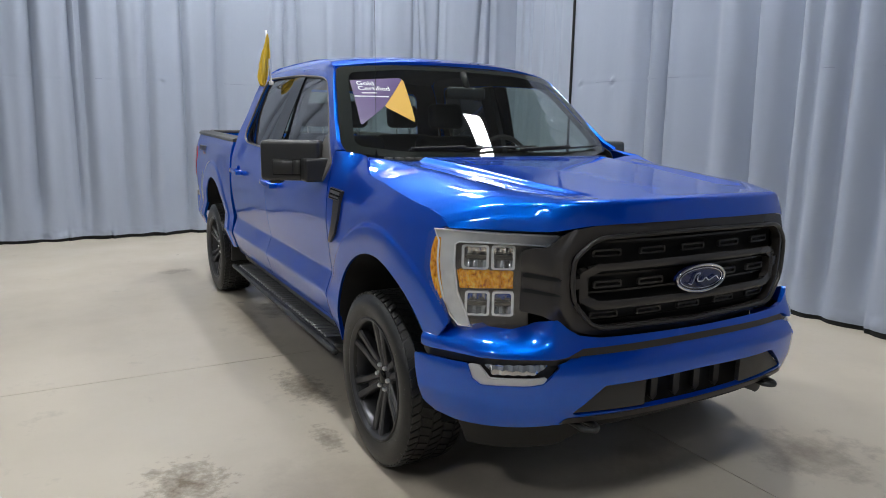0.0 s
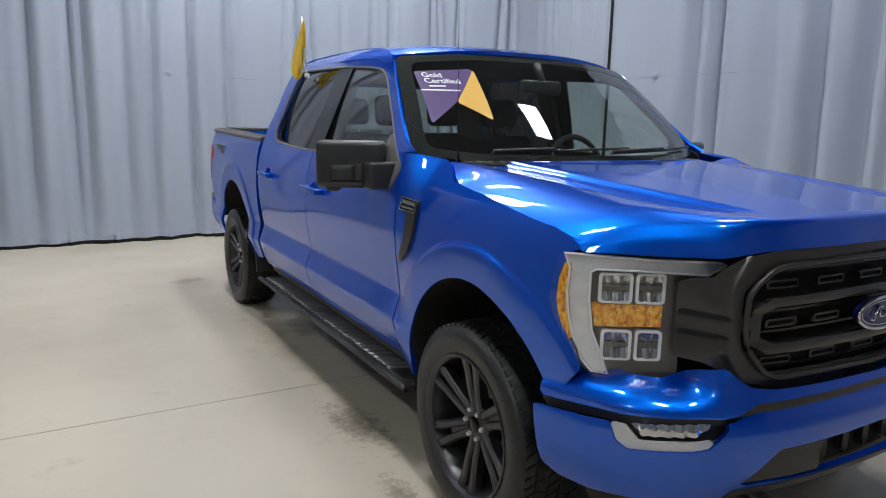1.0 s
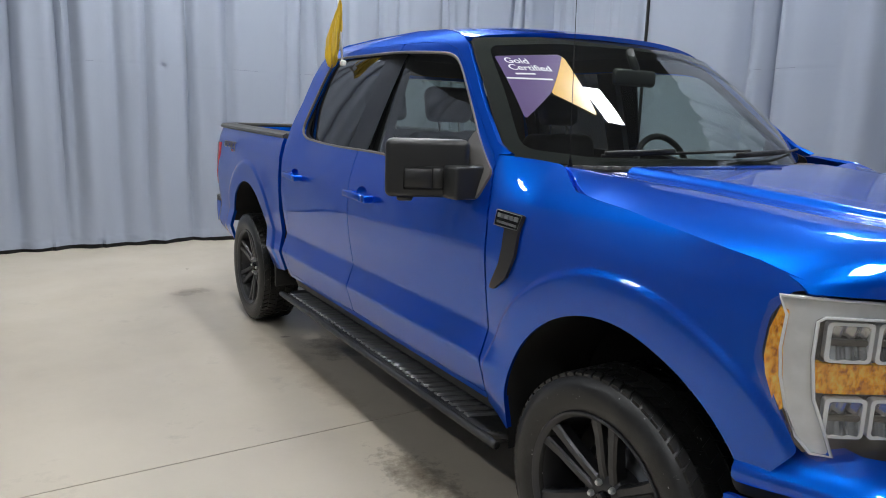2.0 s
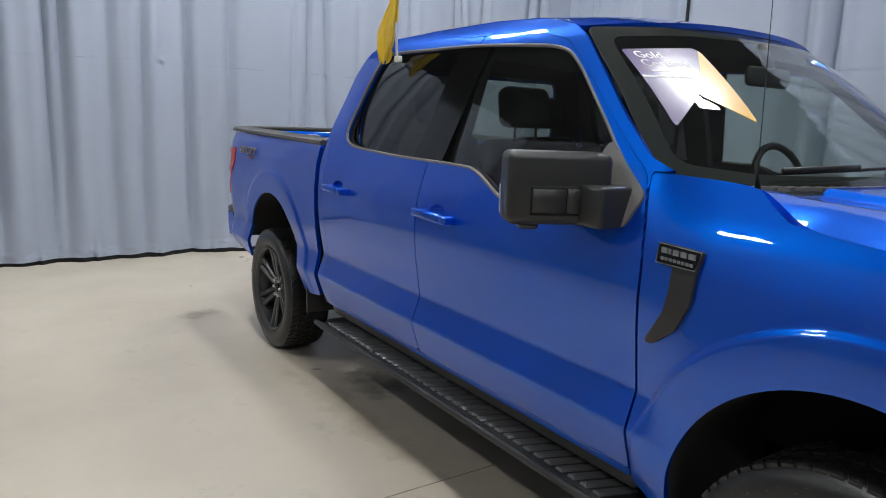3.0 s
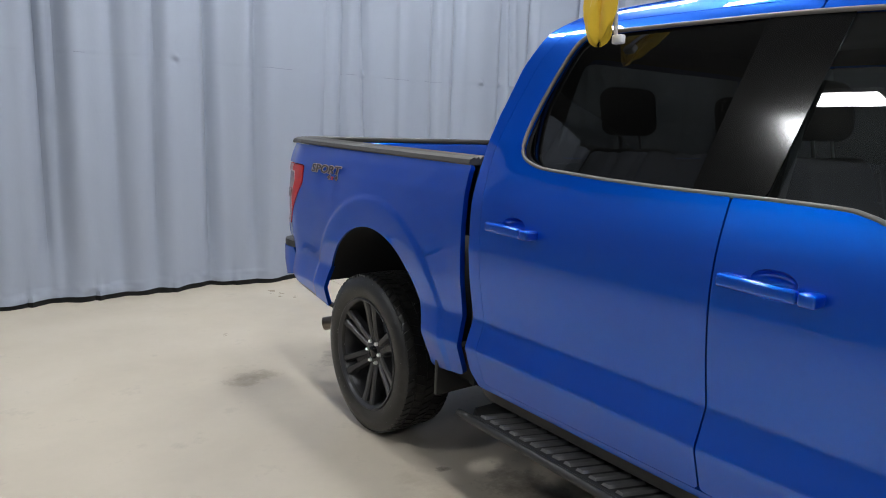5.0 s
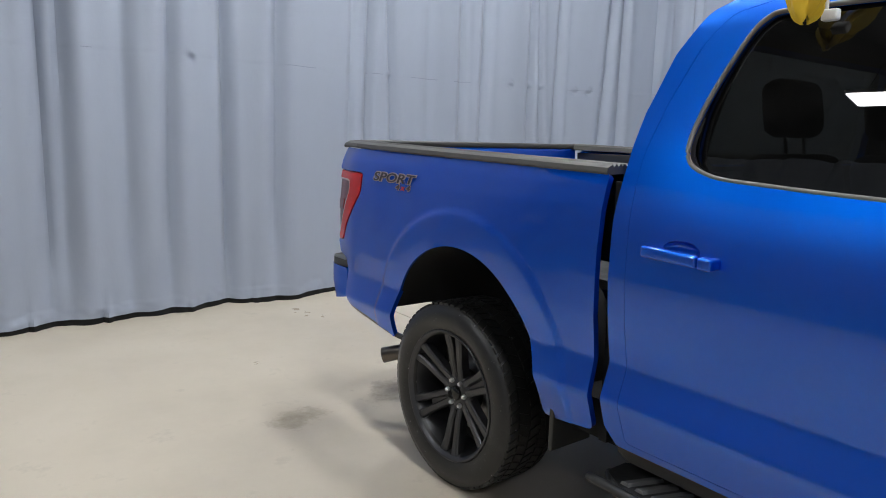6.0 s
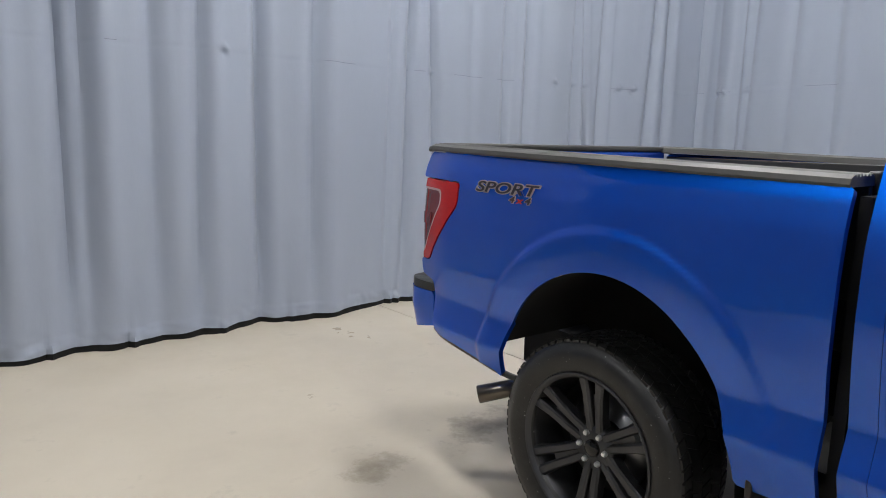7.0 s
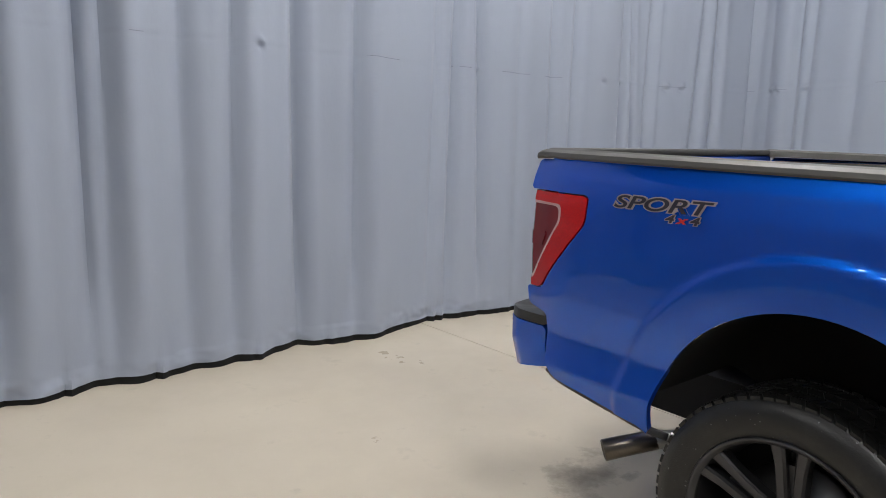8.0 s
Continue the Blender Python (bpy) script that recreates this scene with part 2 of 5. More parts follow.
def soft(points, r=0.02, n=4):
    """A polygon with its corners rounded."""
    P = [np.array(p, float) for p in points]
    out = []
    for i, p in enumerate(P):
        a, b = P[i - 1] - p, P[(i + 1) % len(P)] - p
        la, lb = np.linalg.norm(a), np.linalg.norm(b)
        q = min(r, 0.45 * la, 0.45 * lb)
        s, e = p + a / la * q, p + b / lb * q
        for j in range(n + 1):
            w = j / n
            out.append((1 - w) ** 2 * s + 2 * w * (1 - w) * p + w * w * e)
    return np.array(out)


def inside(P, U, V):
    """Signed distance to a polygon, positive inside."""
    best = np.full(U.shape, 1e9)
    odd = np.zeros(U.shape, bool)
    for (ax, ay), (bx, by) in zip(P, np.roll(P, -1, 0)):
        dx, dy = bx - ax, by - ay
        s = np.clip(((U - ax) * dx + (V - ay) * dy) / max(dx * dx + dy * dy, 1e-12), 0, 1)
        best = np.minimum(best, (U - ax - s * dx) ** 2 + (V - ay - s * dy) ** 2)
        cross = (ay > V) != (by > V)
        if abs(dy) > 1e-12:
            odd ^= cross & (U < ax + (V - ay) * dx / dy)
    d = np.sqrt(best)
    return np.where(odd, d, -d)


def patch(outline, shape, cell=0.014, holes=(), gap=0.003, out=None):
    """A sheet over an outlined field with holes; shape maps fields of u, v to x, y, z; out: the way its face looks."""
    O = np.array(outline, float)
    lo, hi = O.min(0) - cell, O.max(0) + cell
    nu, nv = (np.ceil((hi - lo) / cell)).astype(int) + 1
    us, vs = np.linspace(lo[0], hi[0], nu), np.linspace(lo[1], hi[1], nv)
    U, V = np.meshgrid(us, vs, indexing="ij")

    def field(u, v):
        f = inside(O, u, v) - gap
        for h in holes:
            f = np.minimum(f, -inside(np.array(h, float), u, v) - gap)
        return f

    F = field(U, V)
    pts, index, faces = [], {}, []

    def vert(key, u, v):
        if key not in index:
            index[key] = len(pts)
            pts.append((u, v))
        return index[key]

    def cut(a, b):
        key = (a, b) if a < b else (b, a)
        (i, j), (k, l) = key
        s = F[i, j] / (F[i, j] - F[k, l])
        s = min(max(s, 0.03), 0.97)
        return vert(key, U[i, j] + s * (U[k, l] - U[i, j]), V[i, j] + s * (V[k, l] - V[i, j]))

    live = (F[:-1, :-1] > 0) | (F[1:, :-1] > 0) | (F[:-1, 1:] > 0) | (F[1:, 1:] > 0)
    for i, j in zip(*np.nonzero(live)):
        ring = [(i, j), (i + 1, j), (i + 1, j + 1), (i, j + 1)]
        face = []
        for a, b in zip(ring, ring[1:] + ring[:1]):
            if F[a] > 0:
                face.append(vert(a, U[a], V[a]))
            if (F[a] > 0) != (F[b] > 0):
                face.append(cut(a, b))
        if len(face) > 2:
            faces.append(tuple(face))
    if not pts:
        return [], []
    Q = np.array(pts)
    X = np.stack(np.broadcast_arrays(*shape(Q[:, 0], Q[:, 1])), -1)
    if out is not None:
        n = np.zeros(3)
        for f in faces[:: max(1, len(faces) // 60)]:
            n += np.cross(X[f[1]] - X[f[0]], X[f[2]] - X[f[0]])
        if n @ np.array(out) < 0:
            faces = [tuple(reversed(f)) for f in faces]
    return [tuple(p) for p in X], faces


def smooth(e0, e1, v):
    s = np.clip((v - e0) / (e1 - e0), 0, 1)
    return s * s * (3 - 2 * s)


def table(rows, blur=0.012):
    """A smoothed curve through rows of (at, value)."""
    a, b = np.array(rows, float).T
    g = np.linspace(a[0], a[-1], 1200)
    w = np.interp(g, a, b)
    k = max(1, int(3 * blur / (g[1] - g[0])))
    h = np.exp(-0.5 * (np.arange(-k, k + 1) * (g[1] - g[0]) / blur) ** 2)
    w = np.convolve(np.pad(w, k, mode="reflect", reflect_type="odd"), h / h.sum(), mode="valid")
    return lambda v: np.interp(v, g, w)


# ---- the room ----
def build_floor():
    """Three sealed concrete slabs, parted by sawn joints."""
    root = tagged(empty("floor"), "pale beige sealed concrete floor with stains, painted shade and sawn joints", "floor", kind="structure")
    g = 0.0034
    ys = [(-9.7, 1.62 - g), (1.62 + g, 10.2)]
    xs = [(-9.7, 0.42 - g), (0.42 + g, 7.7)]
    for x0, x1 in xs:
        for y0, y1 in ys:
            part("slab", box(x0, x1, y0, y1, -0.12, 0), FLOOR, root, smooth=False)
    part("joint_bed", box(-9.7, 7.7, -9.7, 10.2, -0.2, -0.012), DARK, root, "dark grit in the joints", smooth=False)


def curtain_heights(top, fine):
    """Rows of a curtain: close together at the hem and at the seam."""
    if not fine:
        return np.linspace(0.0, top, 40)
    return np.r_[np.arange(0.0, 0.24, 0.014), np.arange(0.24, 1.90, 0.075), np.arange(1.90, 2.16, 0.014), np.arange(2.16, top, 0.12), top]


def curtain(name, corners, seed, set_folds=(), bare=(), top=TOP_Z, lift=0.052, deep=0.105, fine=True, calm=0.0, cloth=None, sway=None):
    """A hanging fabric wall along corners. set_folds: (place, half width, depth, lean) of folds along it; outside of the
    stretch bare = (from, to) folds fall by chance; calm: the length at the end without folds; sway: how far the cloth hangs into the room along it."""
    rnd = random.Random(seed)
    C = np.array(corners, float)
    legs = np.linalg.norm(np.diff(C, axis=0), axis=1)
    far = np.r_[0, np.cumsum(legs)]
    long = far[-1]
    folds, s = list(set_folds), 0.0
    while s < long:
        if not (bare and bare[0] < s < bare[1]) and s < long - calm:
            folds.append((s, rnd.uniform(0.05, 0.11), rnd.uniform(0.35, 1.0), rnd.uniform(-0.03, 0.03)))
        s += rnd.choice((rnd.uniform(0.14, 0.3), rnd.uniform(0.3, 0.6)))
    F = np.array(folds)
    swells = [(rnd.uniform(0, long), rnd.uniform(0.15, 0.3), rnd.uniform(0.02, 0.05)) for _ in range(int(long / 0.8))]
    W = np.array(swells)
    pucks = [(rnd.uniform(0, long), rnd.uniform(-0.03, 0.03), rnd.uniform(0.5, 1.0)) for _ in range(int(long * 1.1))]
    K = np.array(pucks)
    tucks = [(rnd.uniform(0, long), rnd.uniform(0.5, 1.0)) for _ in range(int(long * 2.2))]
    T = np.array(tucks)
    nu = int(long / (0.016 if fine else 0.05))
    S = np.linspace(0, long, nu + 1)
    zs = curtain_heights(top, fine)
    nv = len(zs) - 1
    vs, fs, line, skirt = [], [], [], []
    for i, s in enumerate(S):
        near = F[np.abs(F[:, 0] - s) < 0.75]
        hem = lift - 0.008 + 0.010 * noise.noise((s * 1.3, seed, 0.3)) + 0.012 * noise.noise((s * 5.0, seed, 4.3))
        turned = 0.085 + 0.02 * noise.noise((s * 3.0, seed, 21))
        leg = min(int(np.searchsorted(far, s, side="right")) - 1, len(legs) - 1)
        way = (C[leg + 1] - C[leg]) / legs[leg]
        p = C[leg] + way * (s - far[leg])
        z = hem + zs * (top - hem) / top
        d = (s - near[:, 0])[:, None] - near[:, 3][:, None] * (z - 1.2)[None, :]
        wide = near[:, 1][:, None] * (1.18 - 0.09 * z)[None, :]
        u = d / wide
        rise = 0.45 + 0.55 * smooth(0.05, 0.7, z)
        q = (near[:, 2][:, None] * deep * (-np.exp(-np.abs(u) ** 1.8) + 0.10 * np.exp(-(((u - 2.2) / 1.2) ** 2)) + 0.16 * np.exp(-(((u + 2.1) / 1.0) ** 2)))).sum(0) * rise
        q += float(sway(s)) if sway else (W[:, 2] * np.exp(-(((s - W[:, 0]) / W[:, 1]) ** 2))).sum() + 0.05 * noise.noise((s * 0.6, 0.3, seed))
        q += np.array([0.005 * noise.noise((s * 5.0, h * 0.35, seed + 5)) + 0.005 * noise.noise((s * 4.0, h * 2.2, seed + 8)) for h in z])
        if fine:
            seam = 2.045 + 0.025 * noise.noise((s * 0.8, seed, 13))
            q += 0.0015 * np.exp(-(((z - seam - 0.022) / 0.022) ** 2)) - 0.002 * np.exp(-(((z - seam + 0.012) / 0.012) ** 2))
            near_k = K[np.abs(K[:, 0] - s) < 0.2]
            for c, dz, a in near_k:
                arm = (s - c) / 0.030
                q += 0.026 * a * (np.exp(-(arm**2) - (((z - seam - 0.012 - dz * arm) / 0.026) ** 2)) - 0.8 * np.exp(-((arm - 0.5) ** 2) - (((z - seam + 0.028) / 0.024) ** 2)))
            low = np.clip((z - hem) / turned, 0, 1)
            q += np.where(z - hem < turned, 0.008 * max(0.0, min(1.0, 0.3 + 2.5 * noise.noise((s * 1.9, seed, 29)))), 0.0)
            q += np.array([0.022 * noise.noise((s * 7.0, h * 12.0, seed + 51)) + 0.012 * noise.noise((s * 17.0, h * 22.0, seed + 53)) for h in z]) * np.exp(-(((z - hem) / 0.11) ** 2)) * max(0.0, min(1.0, 0.5 + 1.8 * noise.noise((s * 1.1, seed, 37))))
            for c, a in T[np.abs(T[:, 0] - s) < 0.16]:
                arm = (s - c) / 0.022
                q += a * 0.030 * np.exp(-np.clip(z - hem, 0, None) / 0.07) * (np.exp(-(arm**2)) - 0.7 * np.exp(-((arm - 1.6) ** 2)))
            q += (1 - low) * 0.012 * noise.noise((s * 9.0, 1.0, seed + 31))
            line.append((p[0] - way[1] * (np.interp(seam, z, q) + 0.004), p[1] + way[0] * (np.interp(seam, z, q) + 0.004), seam))
        if calm:
            q = q * min(1.0, max(0.0, (long - s) / calm))
        vs += [(p[0] - way[1] * a, p[1] + way[0] * a, h) for a, h in zip(q, z)]
        skirt.append((p[0] - way[1] * (q[0] - 0.012), p[1] + way[0] * (q[0] - 0.012), hem))
    for i in range(nu):
        for j in range(nv):
            k = i * (nv + 1) + j
            fs.append((k, k + nv + 1, k + nv + 2, k + 1))
    root = empty(name)
    sv, sf = [], []
    for i in range(len(line) - 1):
        if noise.noise((S[i] * 2.3, seed, 17)) > 0.12:
            k = len(sv)
            (xa, ya, za), (xb, yb, zb) = line[i], line[i + 1]
            sv += [(xa, ya, za), (xb, yb, zb), (xb, yb, zb + 0.003), (xa, ya, za + 0.003)]
            sf.append((k, k + 1, k + 2, k + 3))
    # black strip from the floor to the hem, just behind the cloth
    n = len(skirt)
    hang = [(x, y, 0.0) for x, y, z in skirt] + [(x, y, z + 0.02) for x, y, z in skirt]
    part("skirt", (hang, [(k, k + 1, n + k + 1, n + k) for k in range(n - 1)]), DARK, root, "black strip below the hem", 0.006)
    if sf:
        part("seam_tape", (sv, sf), SEAM, root, "worn stitched seam", 0.0015)
    part("fabric", (vs, fs), cloth or CURTAIN, root, thick=0.004)
    tagged(root, "pale grey-blue fabric curtain hanging in loose vertical folds", "curtain", "curtains round the room", "structure")
    return root


build_floor()
# folds of the back curtain: place across the room, half width, depth, lean
BACK_FOLDS = [(-2.44, 0.06, 1.1, 0.02), (-2.00, 0.050, 1.1, 0.0), (-1.88, 0.060, 1.15, 0.01), (-1.44, 0.05, 0.5, 0.0), (-1.14, 0.055, 0.85, 0.02), (-0.66, 0.04, 0.85, 0.0), (-0.25, 0.055, 0.8, 0.01), (0.50, 0.03, 0.25, 0.03), (0.68, 0.035, 0.5, 0.02), (0.95, 0.035, 0.5, -0.03), (1.32, 0.05, 0.25, 0.0),
              (1.78, 0.045, 0.5, 0.0), (2.06, 0.045, 0.6, 0.01), (2.75, 0.05, 0.7, 0.0), (2.97, 0.035, 0.5, -0.06), (3.16, 0.045, 0.6, 0.02), (3.76, 0.045, 0.7, 0.05), (4.02, 0.045, 0.6, 0.0)]
# how far the cloth hangs into the room, across it
BACK_SWAY = table([(-5.4, 0.0), (-4.2, 0.06), (-3.4, -0.04), (-2.9, 0.05), (-2.4, 0.06), (-2.03, 0.0), (-1.75, 0.06), (-1.5, -0.01), (-1.05, 0.05), (-0.73, -0.10), (-0.16, 0.09), (0.14, -0.02), (0.5, -0.10), (0.89, -0.02), (1.29, 0.05), (1.9, -0.03), (2.4, 0.05), (3.0, -0.04), (3.4, 0.04), (4.6, 0.0)], 0.06)
RIGHT_FOLDS = [(2.68, 0.07, 0.8, 0.0), (2.42, 0.05, 0.9, 0.0), (1.84, 0.12, 0.7, 0.01), (1.42, 0.07, 1.2, 0.02), (1.03, 0.09, 1.5, 0.0), (0.80, 0.06, 0.8, 0.0), (0.55, 0.06, 0.9, 0.0), (0.22, 0.08, 1.0, 0.01)]
CORNER = (4.50, 6.72)
BEND = (3.3, 7.12)
_a = math.dist(CORNER, BEND)
curtain("curtain_back", [CORNER, BEND, (LEFT_X, BACK_Y)], 3, [(_a + BEND[0] - x, w, d, -l) for x, w, d, l in BACK_FOLDS], (0.0, _a + BEND[0] + 2.6), sway=lambda s: BACK_SWAY(_a + BEND[0] - s))
curtain("curtain_side", [(3.35, 3.3), (4.47, 6.86)], 11, deep=0.08, calm=0.05)
right_curtain = curtain("curtain_right", [(RIGHT_X + 0.05, FRONT_Y), (RIGHT_X - 0.06, 3.80)], 7, [(y - FRONT_Y, w, d, l) for y, w, d, l in RIGHT_FOLDS], (-0.1 - FRONT_Y, 20.0), deep=0.12, calm=0.25)
part("edge_binding", tube([(RIGHT_X - 0.075, 3.815, 0.05), (RIGHT_X - 0.075, 3.815, TOP_Z)], 0.016, 8), DARK, right_curtain, "black edge binding")
# left and front curtains stand out of view, darkened by colour to dim reflections
curtain("curtain_left", [(LEFT_X, BACK_Y), (LEFT_X, FRONT_Y)], 19, fine=False, deep=0.06, cloth=CURTAIN_SHADED)
curtain("curtain_front", [(LEFT_X, FRONT_Y), (3.4, FRONT_Y)], 23, fine=False, cloth=CURTAIN_SHADED)
CEIL = Mat("ceiling_grey", grey(0.22), 0.8)
HALL = Mat("hall_wall", grey(0.13), 0.8)
HX0, HX1, HY0, HY1, HZ = -9.5, 7.5, -9.5, 10.0, 6.3
tagged(part("ceiling", box(HX0, HX1, HY0, HY1, HZ, HZ + 0.15), CEIL, smooth=False), "grey hall ceiling above the curtains", "ceiling", kind="structure")
for name, size in (("wall_north", (HX0, HX1, HY1, HY1 + 0.2, -0.2, HZ)), ("wall_south", (HX0, HX1, HY0 - 0.2, HY0, -0.2, HZ)), ("wall_east", (HX1, HX1 + 0.2, HY0, HY1, -0.2, HZ)), ("wall_west", (HX0 - 0.2, HX0, HY0, HY1, -0.2, HZ))):
    tagged(part(name, box(*size), HALL, smooth=False), "plain grey hall wall behind the curtains", "wall", kind="structure")
LED = glow("led_panel", (0.95, 0.98, 1.0), PANEL_GLOW)


def ceiling_light(x, y):
    root = empty("ceiling_light", (x, y, LAMP_Z))
    part("housing", rounded_box(-0.25, 0.25, -0.52, 0.52, 0.0, 0.08, 0.015), SILVER, root, smooth=False)
    part("diffuser", box(-0.22, 0.22, -0.49, 0.49, -0.014, -0.002), LED, root, "glowing white diffuser", smooth=False)
    for hy in (-0.4, 0.4):
        part("hanger", tube([(0, hy, 0.07), (0, hy, HZ - LAMP_Z)], 0.006), STEEL, root)
    tagged(root, "long white LED panel lamp hanging under the ceiling", "ceiling lamp", "ceiling lamps")
    return root


first_lamp = ceiling_light(2.0, 0.75)
LAMP_ROWS = {-5.7: (-2.9, 4.55), -1.7: (-2.9, 0.75), -1.1: (5.95,), 0.2: (3.9,), 1.9: (5.7,)}
for lx, rows in LAMP_ROWS.items():
    for ly in rows:
        copy_thing(first_lamp, pose(lx, ly, LAMP_Z))

# ---- the truck: sizes and curves ----
AXLE_R = 3.694
WIDE = 1.03
WHEEL_R, HUB_Z = 0.402, 0.400
truck = tagged(empty("pickup_truck"), "bright blue four-door pickup truck with black grille and dark wheels", "pickup truck")
truck.scale = (WIDE, 1, 1)
truck.location = (0.985 * (WIDE - 1), 0, 0)

DOOR_ROWS = [(0.28, 0.90), (0.48, 0.938), (0.56, 0.962), (0.655, 0.991), (0.668, 0.991), (0.774, 0.955), (0.784, 0.955), (0.86, 0.968), (0.95, 0.981), (1.06, 0.990), (1.16, 0.986),
                (1.23, 0.973), (1.29, 0.955), (1.34, 0.938), (1.38, 0.924), (1.42, 0.910), (1.60, 0.849), (1.75, 0.795), (1.85, 0.757), (1.90, 0.722), (1.94, 0.675), (1.98, 0.60)]
DOOR_SHARP, DOOR_SOFT = table(DOOR_ROWS, 0.005), table(DOOR_ROWS, 0.022)


def DOOR_X(z):
    """Crisp creases low on the doors, a soft shoulder above."""
    w = smooth(0.86, 1.0, z)
    return DOOR_SHARP(z) * (1 - w) + DOOR_SOFT(z) * w


FENDER_X = table([(0.28, 0.955), (0.48, 0.965), (0.60, 0.975), (0.80, 0.982), (0.95, 0.984), (1.08, 0.980), (1.16, 0.970), (1.22, 0.953), (1.26, 0.939), (1.30, 0.919), (1.34, 0.894), (1.39, 0.861), (1.42, 0.838), (1.46, 0.80)], 0.014)
BED_X = table([(0.28, 0.90), (0.48, 0.940), (0.56, 0.962), (0.648, 0.990), (0.656, 0.990), (0.776, 0.968), (0.786, 0.969), (0.92, 0.986), (1.05, 0.991), (1.15, 0.990), (1.27, 0.980), (1.35, 0.962), (1.41, 0.938), (1.46, 0.92)], 0.006)


def arch_rho(y, z, yc, zc, a, b):
    return np.sqrt(((y - yc) / a) ** 2 + np.maximum((z - zc) / b, 0) ** 2 + (np.minimum(z - zc, 0) / (9 * b)) ** 2)


FRONT_ARCH = (0.0, 0.50, 0.475, 0.475)
REAR_ARCH = (3.655, 0.52, 0.49, 0.525)


def body_x(y, z):
    """Half the body's width at a place along and a height."""
    y, z = np.asarray(y, float), np.asarray(z, float)
    f = smooth(0.66, 0.40, y)
    b = smooth(2.893, 2.905, y)
    zd = z - 0.055 * smooth(2.45, 2.88, y) * smooth(1.10, 1.25, z) * smooth(1.62, 1.45, z)
    x = DOOR_X(zd) * (1 - f) * (1 - b) + FENDER_X(z) * f + BED_X(z) * b
    x = x - 0.085 * np.clip((-0.12 - y) / 0.42, 0, 2) ** 2.0
    x = x - 0.055 * smooth(4.45, 4.80, y) ** 1.5
    for yc, zc, a, c in (FRONT_ARCH, REAR_ARCH):
        r = arch_rho(y, z, yc, zc, a, c)
        side = smooth(0.40, 0.60, z)
        lip = smooth(1.292, 1.258, r) * (0.55 + 0.45 * smooth(0.98, 1.2, r))
        x = x + (0.010 * lip + 0.005 * smooth(1.6, 1.25, r)) * side
    return x


def side_shape(y, z):
    return -body_x(y, z), y, z


def arch_loop(arch, n=40, bottom=0.0):
    yc, zc, a, b = arch
    w = np.linspace(0, math.pi, n)
    pts = [(yc + a * math.cos(t), zc + b * math.sin(t)) for t in w]
    return np.array(pts + [(yc - a * 0.985, bottom), (yc + a * 0.985, bottom)])


# windows, doors and panels as outlines of (along, height)
WINDOW = spline([(0.745, 1.30), (0.90, 1.258), (1.11, 1.246), (1.28, 1.262), (1.40, 1.310), (1.50, 1.348), (1.62, 1.360), (2.12, 1.368), (2.45, 1.382), (2.61, 1.398), (2.690, 1.450),
                 (2.690, 1.58), (2.638, 1.74), (2.580, 1.842), (2.48, 1.862), (2.10, 1.856), (1.75, 1.846), (1.40, 1.822), (1.23, 1.800), (1.13, 1.752), (0.98, 1.620), (0.83, 1.475), (0.735, 1.365)], 8, True)
FRONT_DOOR = [(0.615, 0.525), (1.834, 0.525), (1.838, 1.36), (1.775, 1.60), (1.745, 1.888), (1.52, 1.878), (1.32, 1.858), (1.20, 1.826), (1.08, 1.735), (0.92, 1.595), (0.76, 1.465), (0.675, 1.40), (0.657, 1.34), (0.632, 1.25), (0.615, 1.15)]
REAR_DOOR = [(1.837, 0.525), (2.80, 0.525), (2.812, 0.66), (2.822, 1.20), (2.836, 1.43), (2.817, 1.60), (2.755, 1.78), (2.685, 1.872), (2.56, 1.904), (2.1, 1.896), (1.748, 1.888), (1.779, 1.60), (1.841, 1.36)]
DOORS = [(0.615, 0.525), (2.80, 0.525), (2.812, 0.66), (2.822, 1.20), (2.836, 1.43), (2.817, 1.60), (2.755, 1.78), (2.685, 1.872), (2.56, 1.904), (2.1, 1.896), (1.745, 1.888),
         (1.52, 1.878), (1.32, 1.858), (1.20, 1.826), (1.08, 1.735), (0.92, 1.595), (0.76, 1.465), (0.675, 1.40), (0.657, 1.34), (0.632, 1.25), (0.615, 1.15)]
CAB = [(0.615, 0.50), (2.84, 0.50), (2.88, 0.56), (2.885, 1.40), (2.885, 1.58), (2.84, 1.76), (2.765, 1.89), (2.65, 1.955), (2.30, 1.965), (1.80, 1.962), (1.45, 1.935), (1.26, 1.905), (1.14, 1.850),
       (1.00, 1.725), (0.84, 1.575), (0.69, 1.452), (0.585, 1.411), (0.664, 1.410), (0.652, 1.34), (0.627, 1.25), (0.610, 1.15)]
FENDER = [(0.607, 0.50), (0.607, 1.15), (0.624, 1.25), (0.649, 1.34), (0.662, 1.406), (0.58, 1.405), (0.48, 1.398), (0.385, 1.390), (0.355, 1.382), (0.30, 1.345), (0.25, 1.315), (0.15, 1.303), (0.0, 1.286), (-0.20, 1.258), (-0.40, 1.222), (-0.52, 1.185), (-0.52, 1.172), (-0.480, 1.165),
          (-0.447, 1.10), (-0.442, 1.01), (-0.492, 0.885), (-0.54, 0.795), (-0.50, 0.74), (-0.46, 0.69), (-0.40, 0.69), (-0.40, 0.45), (0.40, 0.40)]
BED = [(2.934, 0.52), (3.12, 0.50), (4.10, 0.50), (4.18, 0.555), (4.56, 0.615), (4.60, 0.66), (4.62, 0.845), (4.735, 0.86), (4.752, 1.30), (4.742, 1.416), (2.934, 1.388)]
